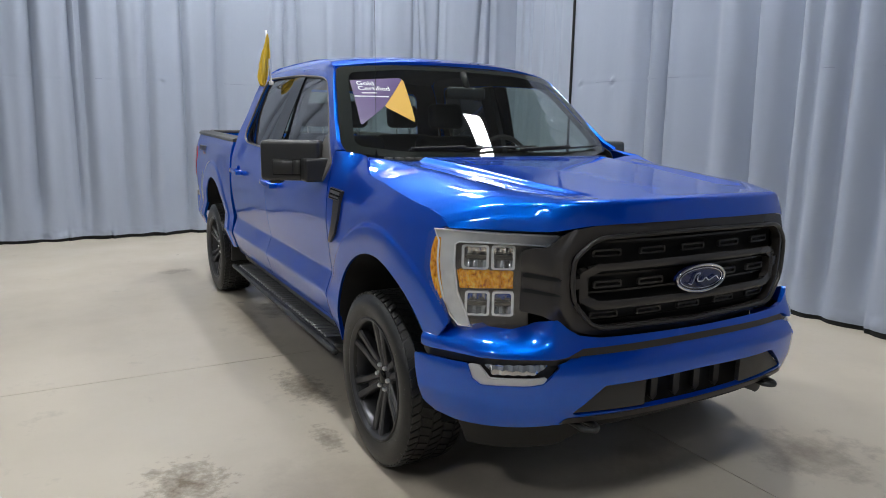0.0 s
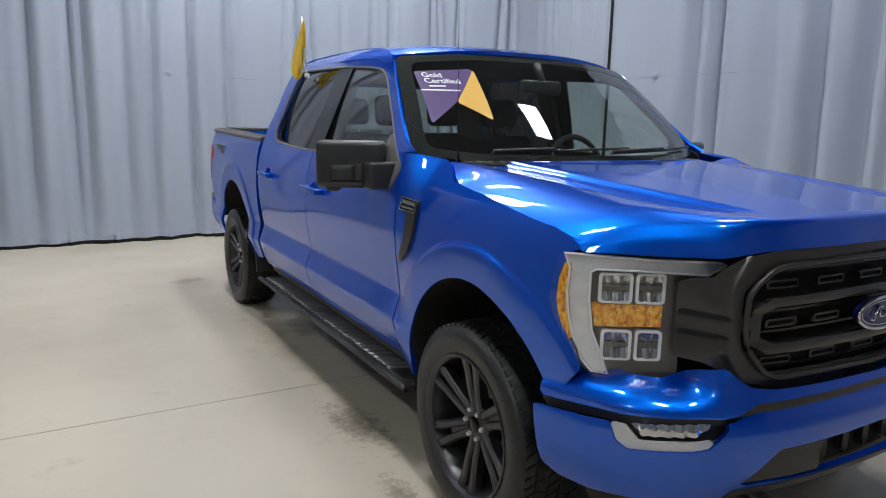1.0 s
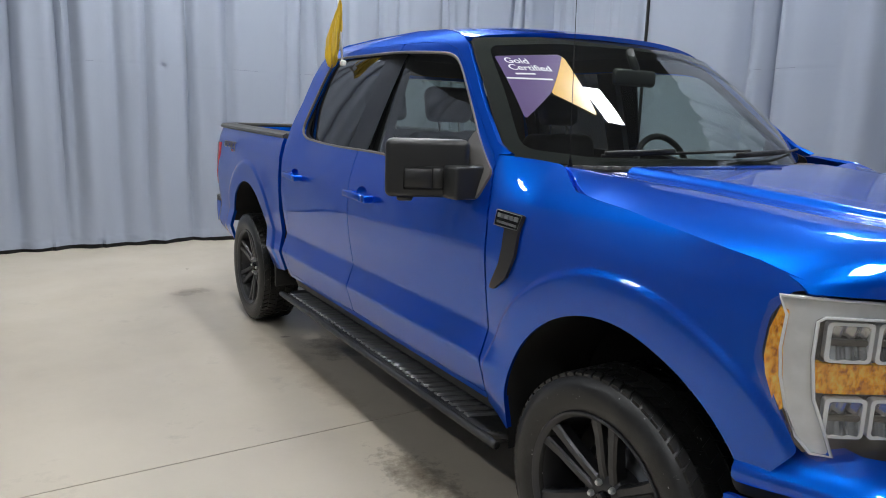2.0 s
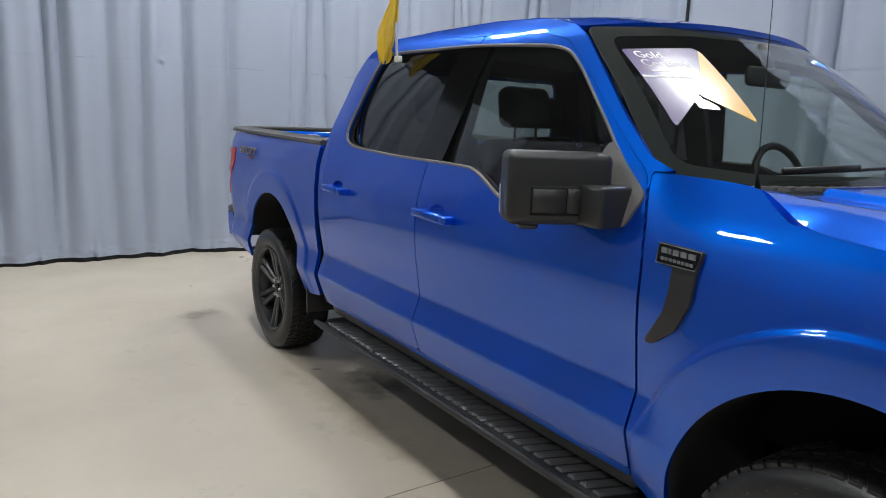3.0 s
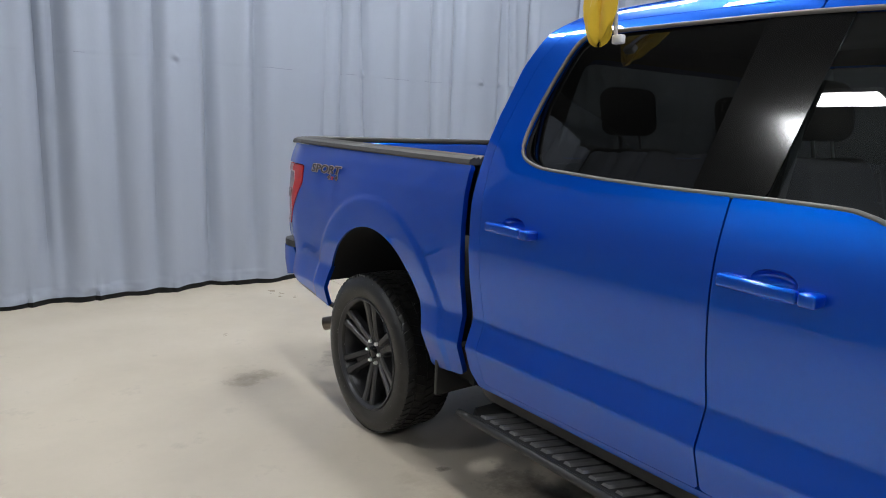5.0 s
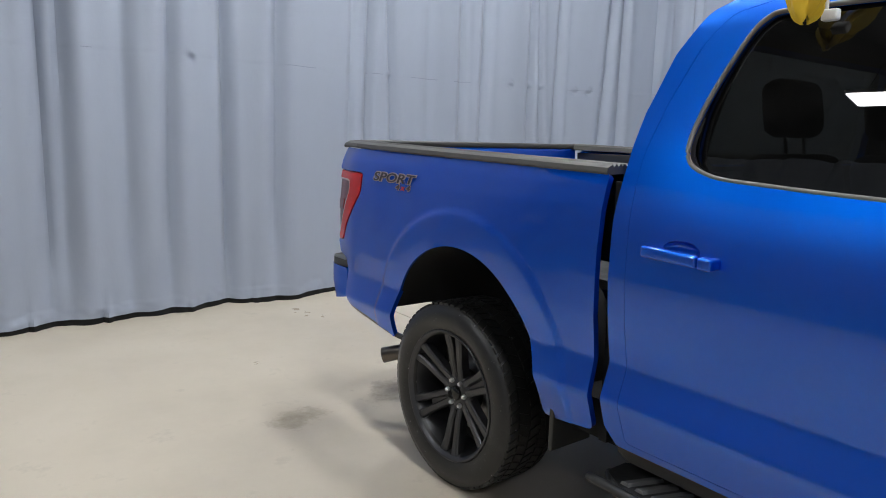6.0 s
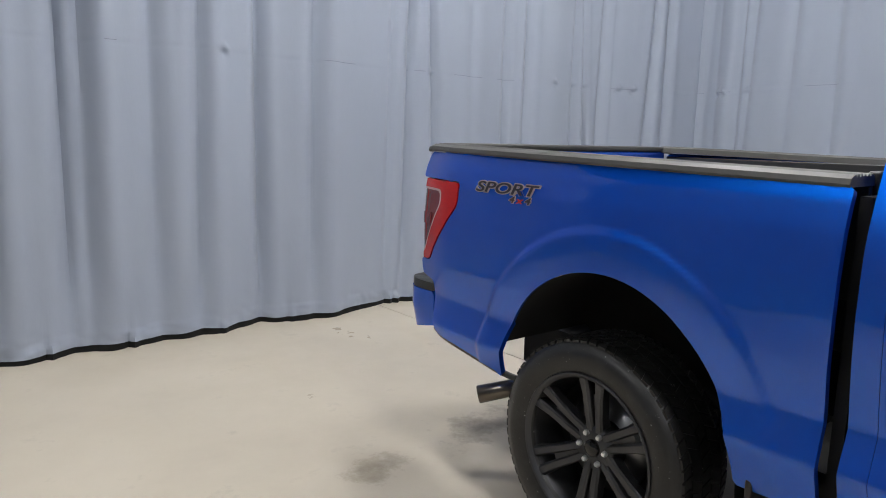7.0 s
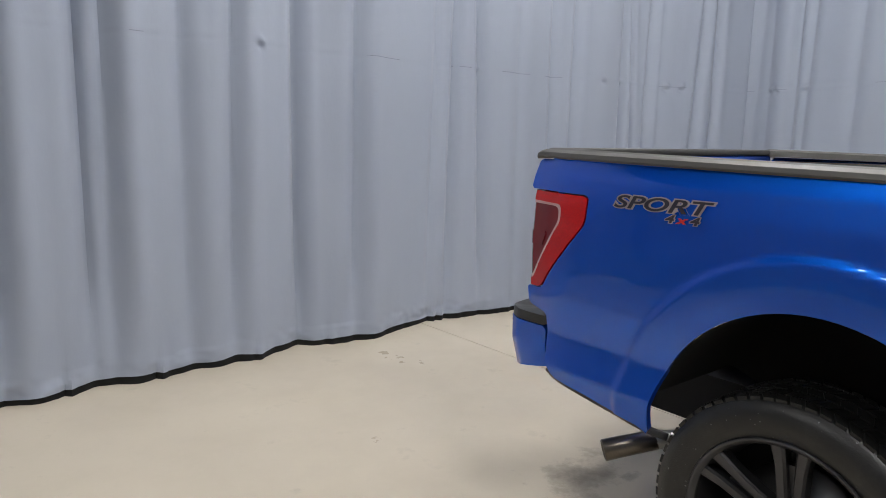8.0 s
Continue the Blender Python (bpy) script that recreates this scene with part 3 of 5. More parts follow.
TAIL = soft([(4.85, 1.305), (4.428, 1.300), (4.432, 1.20), (4.60, 1.00), (4.645, 0.935), (4.85, 0.930)], 0.025)


def both(name, data, material, label="", thick=0.0, parent=None, smooth=True):
    """The same part on the two sides of the truck."""
    a = part(name, data, material, parent or truck, label, thick, smooth)
    b = part(name, mirrored(data), material, parent or truck, label, thick, smooth)
    return a, b


OUT = (-1, 0, 0)
CUP = (0.060, 0.031)
FRONT_CUP, REAR_CUP = ([(y + CUP[0] * math.cos(a), z + CUP[1] * math.sin(a)) for a in np.linspace(0, 2 * math.pi, 28, endpoint=False)] for y, z in ((1.672, 1.166), (2.635, 1.180)))
front_doors = both("front_door", patch(soft(FRONT_DOOR, 0.02), side_shape, 0.011, [WINDOW, FRONT_CUP], 0.0014, OUT), PAINT, thick=0.022)
rear_doors = both("rear_door", patch(soft(REAR_DOOR, 0.02), side_shape, 0.011, [WINDOW, REAR_CUP], 0.0014, OUT), PAINT, thick=0.022)
both("cab_side", patch(soft(CAB, 0.012), side_shape, 0.009, [soft(DOORS, 0.02)], 0.0, OUT), PAINT, thick=0.022)
both("front_fender", patch(soft(FENDER, 0.016), side_shape, 0.009, [arch_loop(FRONT_ARCH)], 0.0, OUT), PAINT, thick=0.018)
both("bed_side", patch(soft(BED, 0.02), side_shape, 0.013, [arch_loop(REAR_ARCH), TAIL], 0.0, OUT), PAINT, thick=0.022)

# side glass, seals and pillar cover
FRONT_GLASS = [(0.70, 1.22), (1.775, 1.22), (1.775, 1.36), (1.70, 1.60), (1.655, 1.90), (0.70, 1.90)]
PILLAR = [(1.775, 1.33), (1.965, 1.33), (1.885, 1.88), (1.655, 1.88), (1.70, 1.60)]


def inset(depth):
    return lambda y, z: (-(body_x(y, z) - depth), y, z)


PANE_X = table([(1.20, 0.938), (1.30, 0.912), (1.42, 0.880), (1.60, 0.829), (1.75, 0.781), (1.85, 0.743), (1.92, 0.700)], 0.03)


def glass_x(depth):
    """The side glass keeps its slant where the sill dips, and draws in a little towards the rear."""
    return lambda y, z: (-np.minimum(body_x(y, z) - depth, PANE_X(z)) + 0.008 * np.clip((y - 1.85) / 0.8, 0, 1.2) ** 2, y, z)


def window_pane(lo, hi):
    """The part of the window opening between two slanting lines."""
    W = [tuple(p) for p in WINDOW]

    def clip(poly, side, line):
        res = []
        for (a, b), (c, d) in zip(poly, poly[1:] + poly[:1]):
            fa, fc = side * (a - line(b)), side * (c - line(d))
            if fa >= 0:
                res.append((a, b))
            if (fa >= 0) != (fc >= 0):
                s = fa / (fa - fc)
                res.append((a + s * (c - a), b + s * (d - b)))
        return res

    keep = clip(W, 1, lo) if lo else W
    return clip(keep, -1, hi) if hi else keep


def slant(y0, y1):
    return lambda z: y0 + (y1 - y0) * (z - 1.36) / 0.48


B_FRONT, B_REAR = slant(1.755, 1.665), slant(1.965, 1.885)
for (fd, rd), flip in ((tuple(zip(front_doors, rear_doors))[0], False), (tuple(zip(front_doors, rear_doors))[1], True)):
    turn = mirrored if flip else (lambda d: d)
    part("window_glass", turn(patch(window_pane(None, B_FRONT), glass_x(0.014), 0.03, gap=-0.004, out=OUT)), GLASS_SIDE, fd, "lightly tinted side glass")
    part("window_glass", turn(patch(window_pane(B_REAR, None), glass_x(0.014), 0.03, gap=-0.004, out=OUT)), GLASS_TINT, rd, "dark tinted side glass")
    part("pillar_cover", turn(patch(window_pane(B_FRONT, B_REAR), inset(0.006), 0.02, gap=-0.004, out=OUT)), GLOSS, fd, "gloss black pillar cover", 0.006)
    seal = [(-(body_x(y, z) - 0.004), y, z) for y, z in WINDOW]
    part("window_seal", turn(tube(seal, 0.0075, 6, True)), GREYTRIM, fd, "grey rubber window seal")

# hood
HOOD_FRONT = spline([(0.0, -0.905), (0.25, -0.898), (0.45, -0.873), (0.60, -0.818), (0.67, -0.752), (0.75, -0.672), (0.85, -0.577), (0.905, -0.512), (0.945, -0.44)], 10)
HOOD_TOP = table([(-1.0, 1.278), (-0.70, 1.298), (-0.40, 1.324), (0.0, 1.362), (0.45, 1.398), (0.7, 1.405)], 0.05)
HOOD_LOW = table([(-0.1, 1.198), (0.0, 1.198), (0.40, 1.195), (0.51, 1.190), (0.59, 1.176), (0.63, 1.166), (0.74, 1.162), (0.89, 1.164), (1.0, 1.155)], 0.02)


def hood_front(x):
    return np.interp(np.abs(x), HOOD_FRONT[:, 0], HOOD_FRONT[:, 1])


EDGE_DROP = table([(-1.0, 0.135), (-0.5, 0.120), (-0.2, 0.070), (0.0, 0.050), (0.20, 0.050), (0.30, 0.010), (0.36, -0.036), (0.7, -0.036)], 0.02)
NOSE_Y = table([(-0.05, -0.003), (0.0, 0.0), (0.105, 0.028), (0.135, 0.052), (0.165, 0.082), (0.5, 0.417), (2.0, 1.917)], 0.010)
NOSE_Z = table([(-0.05, 0.198), (0.0, 0.142), (0.105, 0.008), (0.135, 0.0), (0.165, 0.0), (2.0, 0.0)], 0.010)
NOSE_SOFT_Y = table([(-0.05, -0.012), (0.0, 0.0), (0.06, 0.018), (0.12, 0.056), (0.20, 0.122), (0.30, 0.217), (2.0, 1.917)], 0.012)
NOSE_SOFT_Z = table([(-0.05, 0.20), (0.0, 0.142), (0.06, 0.078), (0.12, 0.034), (0.20, 0.009), (0.28, 0.0), (0.4, 0.0), (2.0, 0.0)], 0.012)


def hood_shape(x, v):
    """x across, v along the hood's skin from its lower front edge."""
    a = np.abs(x)
    s = smooth(0.52, 0.72, a)
    y = hood_front(x) + NOSE_Y(v) * (1 - s) + NOSE_SOFT_Y(v) * s

    def top(y):
        return HOOD_TOP(y) - EDGE_DROP(y) * np.clip((a - 0.68) / 0.25, 0, 1.3) ** 2 - 0.012 * (a / 0.7) ** 2

    face = np.maximum(top(hood_front(x)) - HOOD_LOW(a), 0.004)
    z = top(y) - (NOSE_Z(v) * (1 - s) + NOSE_SOFT_Z(v) * s) / 0.142 * face
    grow = smooth(0.10, 0.50, v)
    ridge = 0.41 + 0.17 * np.clip((y + 0.7) / 1.1, 0, 1)
    z = z + grow * (-0.019 * smooth(ridge - 0.008, ridge + 0.022, a) + 0.014 * smooth(ridge + 0.06, ridge + 0.22, a))
    return x, y, z


HOOD_SIDE = spline([(0.858, 0.375), (0.866, 0.345), (0.890, 0.285), (0.910, 0.24), (0.922, 0.16), (0.930, 0.0), (0.930, -0.15), (0.922, -0.28), (0.908, -0.385)], 8)
HOOD_REAR = spline([(0.858, 0.375), (0.80, 0.395), (0.60, 0.362), (0.30, 0.315), (0, 0.30)], 8)
_side = [(x, y - hood_front(x) + 0.083) for x, y in HOOD_SIDE]
_rear = [(x, y - hood_front(x) + 0.083) for x, y in HOOD_REAR]
_half = _rear[::-1][:-1] + _side + [(0.905, 0.0)]
HOOD = _half + [(-x, v) for x, v in _half[::-1][:-1]]
part("hood", patch(HOOD, hood_shape, 0.009, gap=0.004, out=(0, 0, 1)), PAINT, truck, thick=0.02)

# windscreen, roof and cowl
BOW = lambda x, w: (np.minimum(np.abs(x), 0.70) / w) ** 2.2 + 2.2 / w * (0.70 / w) ** 1.2 * np.maximum(np.abs(x) - 0.70, 0)
WS_LOW = lambda x: 0.40 + 0.21 * BOW(x, 0.80)
WS_HIGH = lambda x: 1.03 + 0.13 * BOW(x, 0.67)


def screen_at(x, z):
    """How far back the windscreen stands."""
    s = (z - 1.385) / (1.895 - 1.385)
    return WS_LOW(x) + (WS_HIGH(x) - WS_LOW(x)) * s - 0.035 * np.sin(np.clip(s, 0, 1) * math.pi)


_edge = [(0.876, 1.402), (0.846, 1.55), (0.778, 1.76), (0.730, 1.868), (0.38, 1.893)]
_rim = [(0.815, 1.430), (0.784, 1.55), (0.722, 1.75), (0.686, 1.838), (0.37, 1.866)]
SCREEN = [(-0.70, 1.380), (-0.4, 1.372), (0, 1.372), (0.4, 1.372), (0.70, 1.380)] + _edge + [(0, 1.898)] + [(-x, z) for x, z in _edge[::-1]]
INNER = [(-0.6, 1.402), (0, 1.398), (0.6, 1.402)] + _rim + [(0, 1.870)] + [(-x, z) for x, z in _rim[::-1]]
part("windscreen", patch(soft(SCREEN, 0.03), lambda x, z: (x, screen_at(x, z), z), 0.03, gap=0.0, out=(0, -1, 0.5)), GLASS_CLEAR, truck, "clear laminated windscreen")
part("windscreen_border", patch(soft(SCREEN, 0.03), lambda x, z: (x, screen_at(x, z) + 0.010, z), 0.012, [soft(INNER, 0.05)], -0.002, (0, -1, 0.5)), DARK, truck, "black printed glass border", 0.003)
ROOF_EDGE = table([(1.0, 1.80), (1.14, 1.853), (1.26, 1.905), (1.45, 1.937), (1.80, 1.960), (2.30, 1.963), (2.62, 1.950), (2.76, 1.885), (2.9, 1.80)], 0.03)
ROOF_MID = table([(0.9, 1.895), (1.035, 1.920), (1.15, 1.945), (1.30, 1.966), (1.50, 1.981), (1.80, 1.988), (2.30, 1.985), (2.60, 1.968), (2.78, 1.935), (2.9, 1.90)], 0.03)


def roof_half(y):
    """Half the roof's width where it meets the cab's side."""
    return DOOR_X(ROOF_EDGE(y))


def roof_z(x, y):
    a = np.clip(np.abs(x) / roof_half(y), 0, 1.2)
    z = ROOF_MID(y) + (ROOF_EDGE(y) - ROOF_MID(y)) * a**2.6
    rib = smooth(0.025, 0.0, np.abs(np.abs(x) - 0.44)) * smooth(1.25, 1.5, y) * smooth(2.72, 2.5, y)
    return z - 0.005 * rib


_side = [(float(roof_half(y)) + 0.004, y) for y in (1.24, 1.32, 1.45, 1.6, 1.8, 2.1, 2.4, 2.55, 2.65, 2.70)]
ROOF = [(x, float(WS_HIGH(x)) + 0.004) for x in np.linspace(-0.725, 0.725, 21)] + _side + [(0.55, 2.765), (-0.55, 2.765)] + [(-x, y) for x, y in _side[::-1]]


part("roof", patch(ROOF, lambda x, y: (x, y, roof_z(x, y)), 0.02, gap=-0.003, out=(0, 0, 1)), PAINT, truck, thick=0.02)
part("cowl", patch([(-0.80, 0.62), (-0.80, 0.40), (-0.3, 0.26), (0.3, 0.26), (0.80, 0.40), (0.80, 0.62), (0.4, 0.5), (0, 0.45), (-0.4, 0.5)], lambda x, y: (x, y, 1.365 - 0.02 * (x / 0.8) ** 2 + 0.0 * y), 0.03, gap=0, out=(0, 0, 1)), BLACK, truck, "black plastic cowl", 0.01)
# rear of the cab with its window
BACKW = [(-0.62, 1.42), (0.62, 1.42), (0.56, 1.80), (-0.56, 1.80)]
BACKWALL = [(-0.88, 0.9), (0.88, 0.9), (0.89, 1.40), (0.83, 1.60), (0.77, 1.78), (0.70, 1.90), (0.4, 1.935), (-0.4, 1.935), (-0.70, 1.90), (-0.77, 1.78), (-0.83, 1.60), (-0.89, 1.40)]
back_shape = lambda x, z: (x, 2.868 - 0.12 * np.clip((z - 1.35) / 0.55, 0, 1) ** 1.6, z)
part("cab_back", patch(BACKWALL, back_shape, 0.03, [soft(BACKW, 0.06)], 0, (0, 1, 0)), PAINT, truck, thick=0.03)
part("rear_window", patch(soft(BACKW, 0.06), back_shape, 0.05, gap=-0.01, out=(0, 1, 0)), GLASS_REAR, truck, "lightly tinted rear window")

# dark inner body, seen through gaps and arches
def liner(arch, depth, low, rear_low):
    """The dark tub behind a wheel opening, following its edge down to two heights."""
    P = arch_loop(arch, 48, 0.36)[:48]
    P = np.vstack([[(P[0][0], 0.36)], P, [(P[-1][0], 0.36)]])
    P = np.array([p for p in P if p[1] >= (rear_low if p[0] > arch[0] else low)])
    xo = [-(float(body_x(y, max(z, 0.45))) - 0.012) for y, z in P]
    vs = [(x, y, z) for x, (y, z) in zip(xo, P)] + [(-depth, y, z) for y, z in P]
    n = len(P)
    fs = [(k, k + 1, n + k + 1, n + k) for k in range(n - 1)] + [tuple(range(n, 2 * n))]
    return vs, fs


both("wheel_liner", liner(FRONT_ARCH, 0.50, 0.3, 0.3), DARK)
both("wheel_liner", liner(REAR_ARCH, 0.52, 0.3, 0.66), DARK)
for name, size in (("floor_pan", (-0.88, 0.88, 0.50, 3.10, 0.46, 0.60)), ("firewall", (-0.86, 0.86, 0.50, 0.56, 0.6, 1.30)), ("chassis", (-0.50, 0.50, -0.55, 4.5, 0.42, 0.62)),
                   ("bed_front_wall", (-0.925, 0.925, 2.898, 2.93, 0.48, 1.36)), ("engine_bay", (-0.60, 0.60, -0.62, 0.5, 0.62, 1.14))):
    part(name, box(*size), DARK, truck, smooth=False)


# ---- wheels ----
NUTMAT = Mat("bright_nut", grey(0.8), 0.3, 0.6)
def wheel(x, y, side):
    root = empty("wheel", (x, y, HUB_Z), truck)
    if side > 0:
        root.rotation_euler = (0, 0, math.pi)
    prof = [(0.13, 0.255), (0.135, 0.30), (0.14, 0.345), (0.125, 0.385), (0.09, 0.400), (0, 0.402), (-0.09, 0.400), (-0.125, 0.385), (-0.140, 0.345), (-0.136, 0.305), (-0.128, 0.285), (-0.120, 0.268), (-0.10, 0.262)]
    tyre = part("tyre", lathe([(h, r - 0.006 if r > 0.39 else r) for h, r in prof], 96), RUBBER, root, "black tyre with worn dusty sidewall")
    rnd = random.Random(4)
    lugs = []
    for row, (h0, h1, n) in enumerate(((-0.119, -0.085, 64), (-0.078, -0.030, 56), (-0.022, 0.022, 56), (0.030, 0.078, 56), (0.085, 0.119, 64))):
        for k in range(n):
            a = 2 * math.pi * (k + 0.5 * (row % 2)) / n
            w = 0.5 * 2 * math.pi / n * 0.74
            skew = (0.012 if row % 2 else -0.012) + rnd.uniform(-0.002, 0.002)
            r0, r1 = 0.380, 0.4005
            e0 = 0.004 if row == 0 else 0
            e1 = 0.004 if row == 4 else 0
            vs = []
            for hh, dr, sk in ((h0, e0, -skew), (h1, e1, skew)):
                for aa in (a - w + sk * 2, a + w + sk * 2):
                    for rr in (r0 - dr, r1 - dr):
                        vs.append((hh, rr * math.cos(aa), rr * math.sin(aa)))
            lugs.append((vs, [(0, 1, 3, 2), (4, 6, 7, 5), (0, 4, 5, 1), (2, 3, 7, 6), (1, 5, 7, 3)]))
    tagged(part("tread", merged(*lugs), RUBBER, tyre, smooth=False), kind="stuff")
    part("rim", lathe([(-0.118, 0.262), (-0.130, 0.272), (-0.134, 0.279), (-0.128, 0.284), (-0.112, 0.270), (-0.095, 0.262), (-0.02, 0.245), (0.12, 0.25)], 72), RIM, root, "dark grey alloy wheel rim")
    part("brake_disc", lathe([(0.0, 0.02), (0.0, 0.175), (0.02, 0.175)], 40), STEEL, root)
    part("hub_back", lathe([(0.035, 0.0), (0.035, 0.25)], 32), DARK, root)
    for k in range(6):
        a0 = 2 * math.pi * k / 6 + math.pi / 6
        bars = []
        for sg in (-1, 1):
            vs = []
            for f, (r, off, w, h, dep) in enumerate(((0.060, 0.019, 0.017, -0.074, 0.05), (0.12, 0.023, 0.016, -0.088, 0.045), (0.20, 0.029, 0.017, -0.100, 0.04), (0.268, 0.038, 0.022, -0.114, 0.04))):
                for du, dh in ((-w, 0.008), (-w * 0.6, 0), (w * 0.6, 0), (w, 0.008), (w, dep), (-w, dep)):
                    u = sg * off + du
                    vs.append((h + dh, r * math.cos(a0) - u * math.sin(a0), r * math.sin(a0) + u * math.cos(a0)))
            fs = [(i * 6 + j, i * 6 + (j + 1) % 6, (i + 1) * 6 + (j + 1) % 6, (i + 1) * 6 + j) for i in range(3) for j in range(6)]
            bars.append((vs, fs))
        web = []
        for r, w, h in ((0.055, 0.02, -0.060), (0.13, 0.022, -0.066), (0.20, 0.028, -0.075)):
            for u in (-w, w):
                web.append((h, r * math.cos(a0) - u * math.sin(a0), r * math.sin(a0) + u * math.cos(a0)))
        part("spoke", merged(*bars, (web, [(0, 1, 3, 2), (2, 3, 5, 4)])), RIM, root, smooth=False)
        b = a0 + math.pi / 6
        nut = lathe([(-0.090, 0.0), (-0.090, 0.007), (-0.085, 0.0105), (-0.07, 0.011)], 6)
        part("lug_nut", moved(nut, Matrix.Translation((0, 0.057 * math.cos(b), 0.057 * math.sin(b)))), NUTMAT, root, smooth=False)
    part("hub", lathe([(-0.074, 0.0), (-0.074, 0.075), (-0.06, 0.088), (0.03, 0.09)], 36), RIM, root)
    part("centre_cap", lathe([(-0.090, 0.0), (-0.089, 0.024), (-0.084, 0.031), (-0.07, 0.032)], 28), GLOSS, root)


for wy in (0.0, AXLE_R):
    wheel(-0.862, wy, -1)
    wheel(0.862, wy, 1)

# ---- the truck's front ----
def planform(points):
    """A plan curve, the same on both sides, as a map from the width x to a run u and back."""
    P = [(-x, y) for x, y in points] + [(x, y) for x, y in points[-2::-1]]
    C = spline(P, 14)
    u = np.r_[0, np.cumsum(np.linalg.norm(np.diff(C, axis=0), axis=1))]
    u = u - u[-1] / 2
    return u, C[:, 0], C[:, 1]


BUMP = planform([(1.003, -0.25), (0.992, -0.38), (0.960, -0.52), (0.890, -0.68), (0.79, -0.795), (0.64, -0.885), (0.45, -0.93), (0.25, -0.95), (0, -0.955)])
HEAD = planform([(0.995, -0.25), (0.975, -0.36), (0.940, -0.452), (0.85, -0.555), (0.70, -0.655), (0.6, -0.725), (0.45, -0.805), (0.25, -0.865), (0, -0.885)])
GRIL = planform([(0.80, -0.62), (0.70, -0.735), (0.63, -0.812), (0.45, -0.862), (0.25, -0.883), (0, -0.89)])


def run(curve, x):
    return np.interp(x, curve[1], curve[0])


def on(curve, points):
    return np.array([(run(curve, x), z) for x, z in points])


def mirror_loop(points):
    """Completes a left-hand half outline, given from the top middle round to the bottom middle."""
    return points + [(-x, z) for x, z in points[::-1] if abs(x) > 1e-6]


def bent(curve, shift):
    """Sheet over a plan curve, moved ahead by shift(z)."""

    def shape(u, z):
        x, y = np.interp(u, curve[0], curve[1]), np.interp(u, curve[0], curve[2])
        e = 0.004
        tx, ty = np.interp(u + e, curve[0], curve[1]) - np.interp(u - e, curve[0], curve[1]), np.interp(u + e, curve[0], curve[2]) - np.interp(u - e, curve[0], curve[2])
        n = np.sqrt(tx * tx + ty * ty) + 1e-9
        d = shift(u, z)
        return x + ty / n * d, y - tx / n * d, z + 0 * u

    return shape


AHEAD = (0, -1, 0)
LOW = table([(0.2, -0.16), (0.40, -0.050), (0.47, -0.018), (0.53, 0.0), (0.61, 0.006), (0.665, 0.004), (0.69, -0.006), (0.72, -0.03)], 0.012)
HIGH = table([(0.60, -0.03), (0.69, -0.002), (0.72, 0.000), (0.728, -0.010), (0.745, -0.026), (0.760, -0.052), (0.772, -0.085), (0.784, -0.130), (0.80, -0.20), (0.9, -0.30)], 0.005)
low_shape = bent(BUMP, lambda u, z: LOW(z))
HIGH_IN = table([(0.60, -0.03), (0.69, -0.002), (0.72, 0.000), (0.745, -0.008), (0.78, -0.026), (0.82, -0.036), (0.90, -0.046), (1.0, -0.05)], 0.010)


def high_shift(u, z):
    """The strip under the lamps steps back behind the bumper towards the corners."""
    a = np.abs(np.interp(u, BUMP[0], BUMP[1]))
    f = smooth(0.650, 0.765, a)
    return 0.78 * (HIGH(z) * f + HIGH_IN(z) * (1 - f)) - 0.014 * smooth(0.60, 0.74, a) * smooth(0.985, 0.90, a) - 0.026 * smooth(0.87, 0.965, a)


high_shape = bent(BUMP, high_shift)
bumper = empty("front_bumper", (0, 0, 0), truck)

FOG = [(-0.897, 0.676), (-0.63, 0.692), (-0.690, 0.622), (-0.732, 0.612), (-0.866, 0.602), (-0.885, 0.622)]
INTAKE = mirror_loop([(0, 0.606), (-0.27, 0.602), (-0.462, 0.602), (-0.593, 0.494), (-0.3, 0.482), (0, 0.476)])
SLIT_TOP = [(-0.985, 0.683), (-0.895, 0.700), (-0.66, 0.712), (-0.615, 0.722), (-0.555, 0.750), (-0.11, 0.752), (0, 0.752)]
LOWER = mirror_loop([(x, z - 0.022) for x, z in SLIT_TOP[::-1]] + [(-0.98, 0.46), (-0.965, 0.43), (-0.93, 0.420), (-0.76, 0.438), (-0.60, 0.456), (0, 0.456)])
UPPER = mirror_loop([(0, 0.775), (-0.48, 0.782), (-0.567, 0.796), (-0.609, 0.822), (-0.642, 0.852), (-0.665, 0.850), (-0.700, 0.830), (-0.745, 0.798), (-0.80, 0.788), (-0.887, 0.788), (-0.935, 0.796), (-0.985, 0.80)] + SLIT_TOP)
part("bumper_cover", patch(on(BUMP, LOWER), low_shape, 0.012, [on(BUMP, FOG), on(BUMP, [(-x, z) for x, z in FOG]), on(BUMP, INTAKE)], 0.0, AHEAD), PAINT, bumper, "blue painted lower bumper", 0.02)
part("upper_cover", patch(on(BUMP, UPPER), high_shape, 0.012, gap=0.0, out=AHEAD), PAINT, bumper, "blue painted strip under the lamps", 0.02)
SLIT = mirror_loop([(x, z + 0.012) for x, z in SLIT_TOP[::-1]] + [(x, z - 0.034) for x, z in SLIT_TOP])
part("bumper_groove", patch(on(BUMP, SLIT), bent(BUMP, lambda u, z: -0.022 - 0.020 * smooth(0.58, 0.72, np.abs(np.interp(u, BUMP[0], BUMP[1]))) + 0 * z), 0.02, gap=0, out=AHEAD), BLACK, bumper, "black groove across the bumper", 0.01)
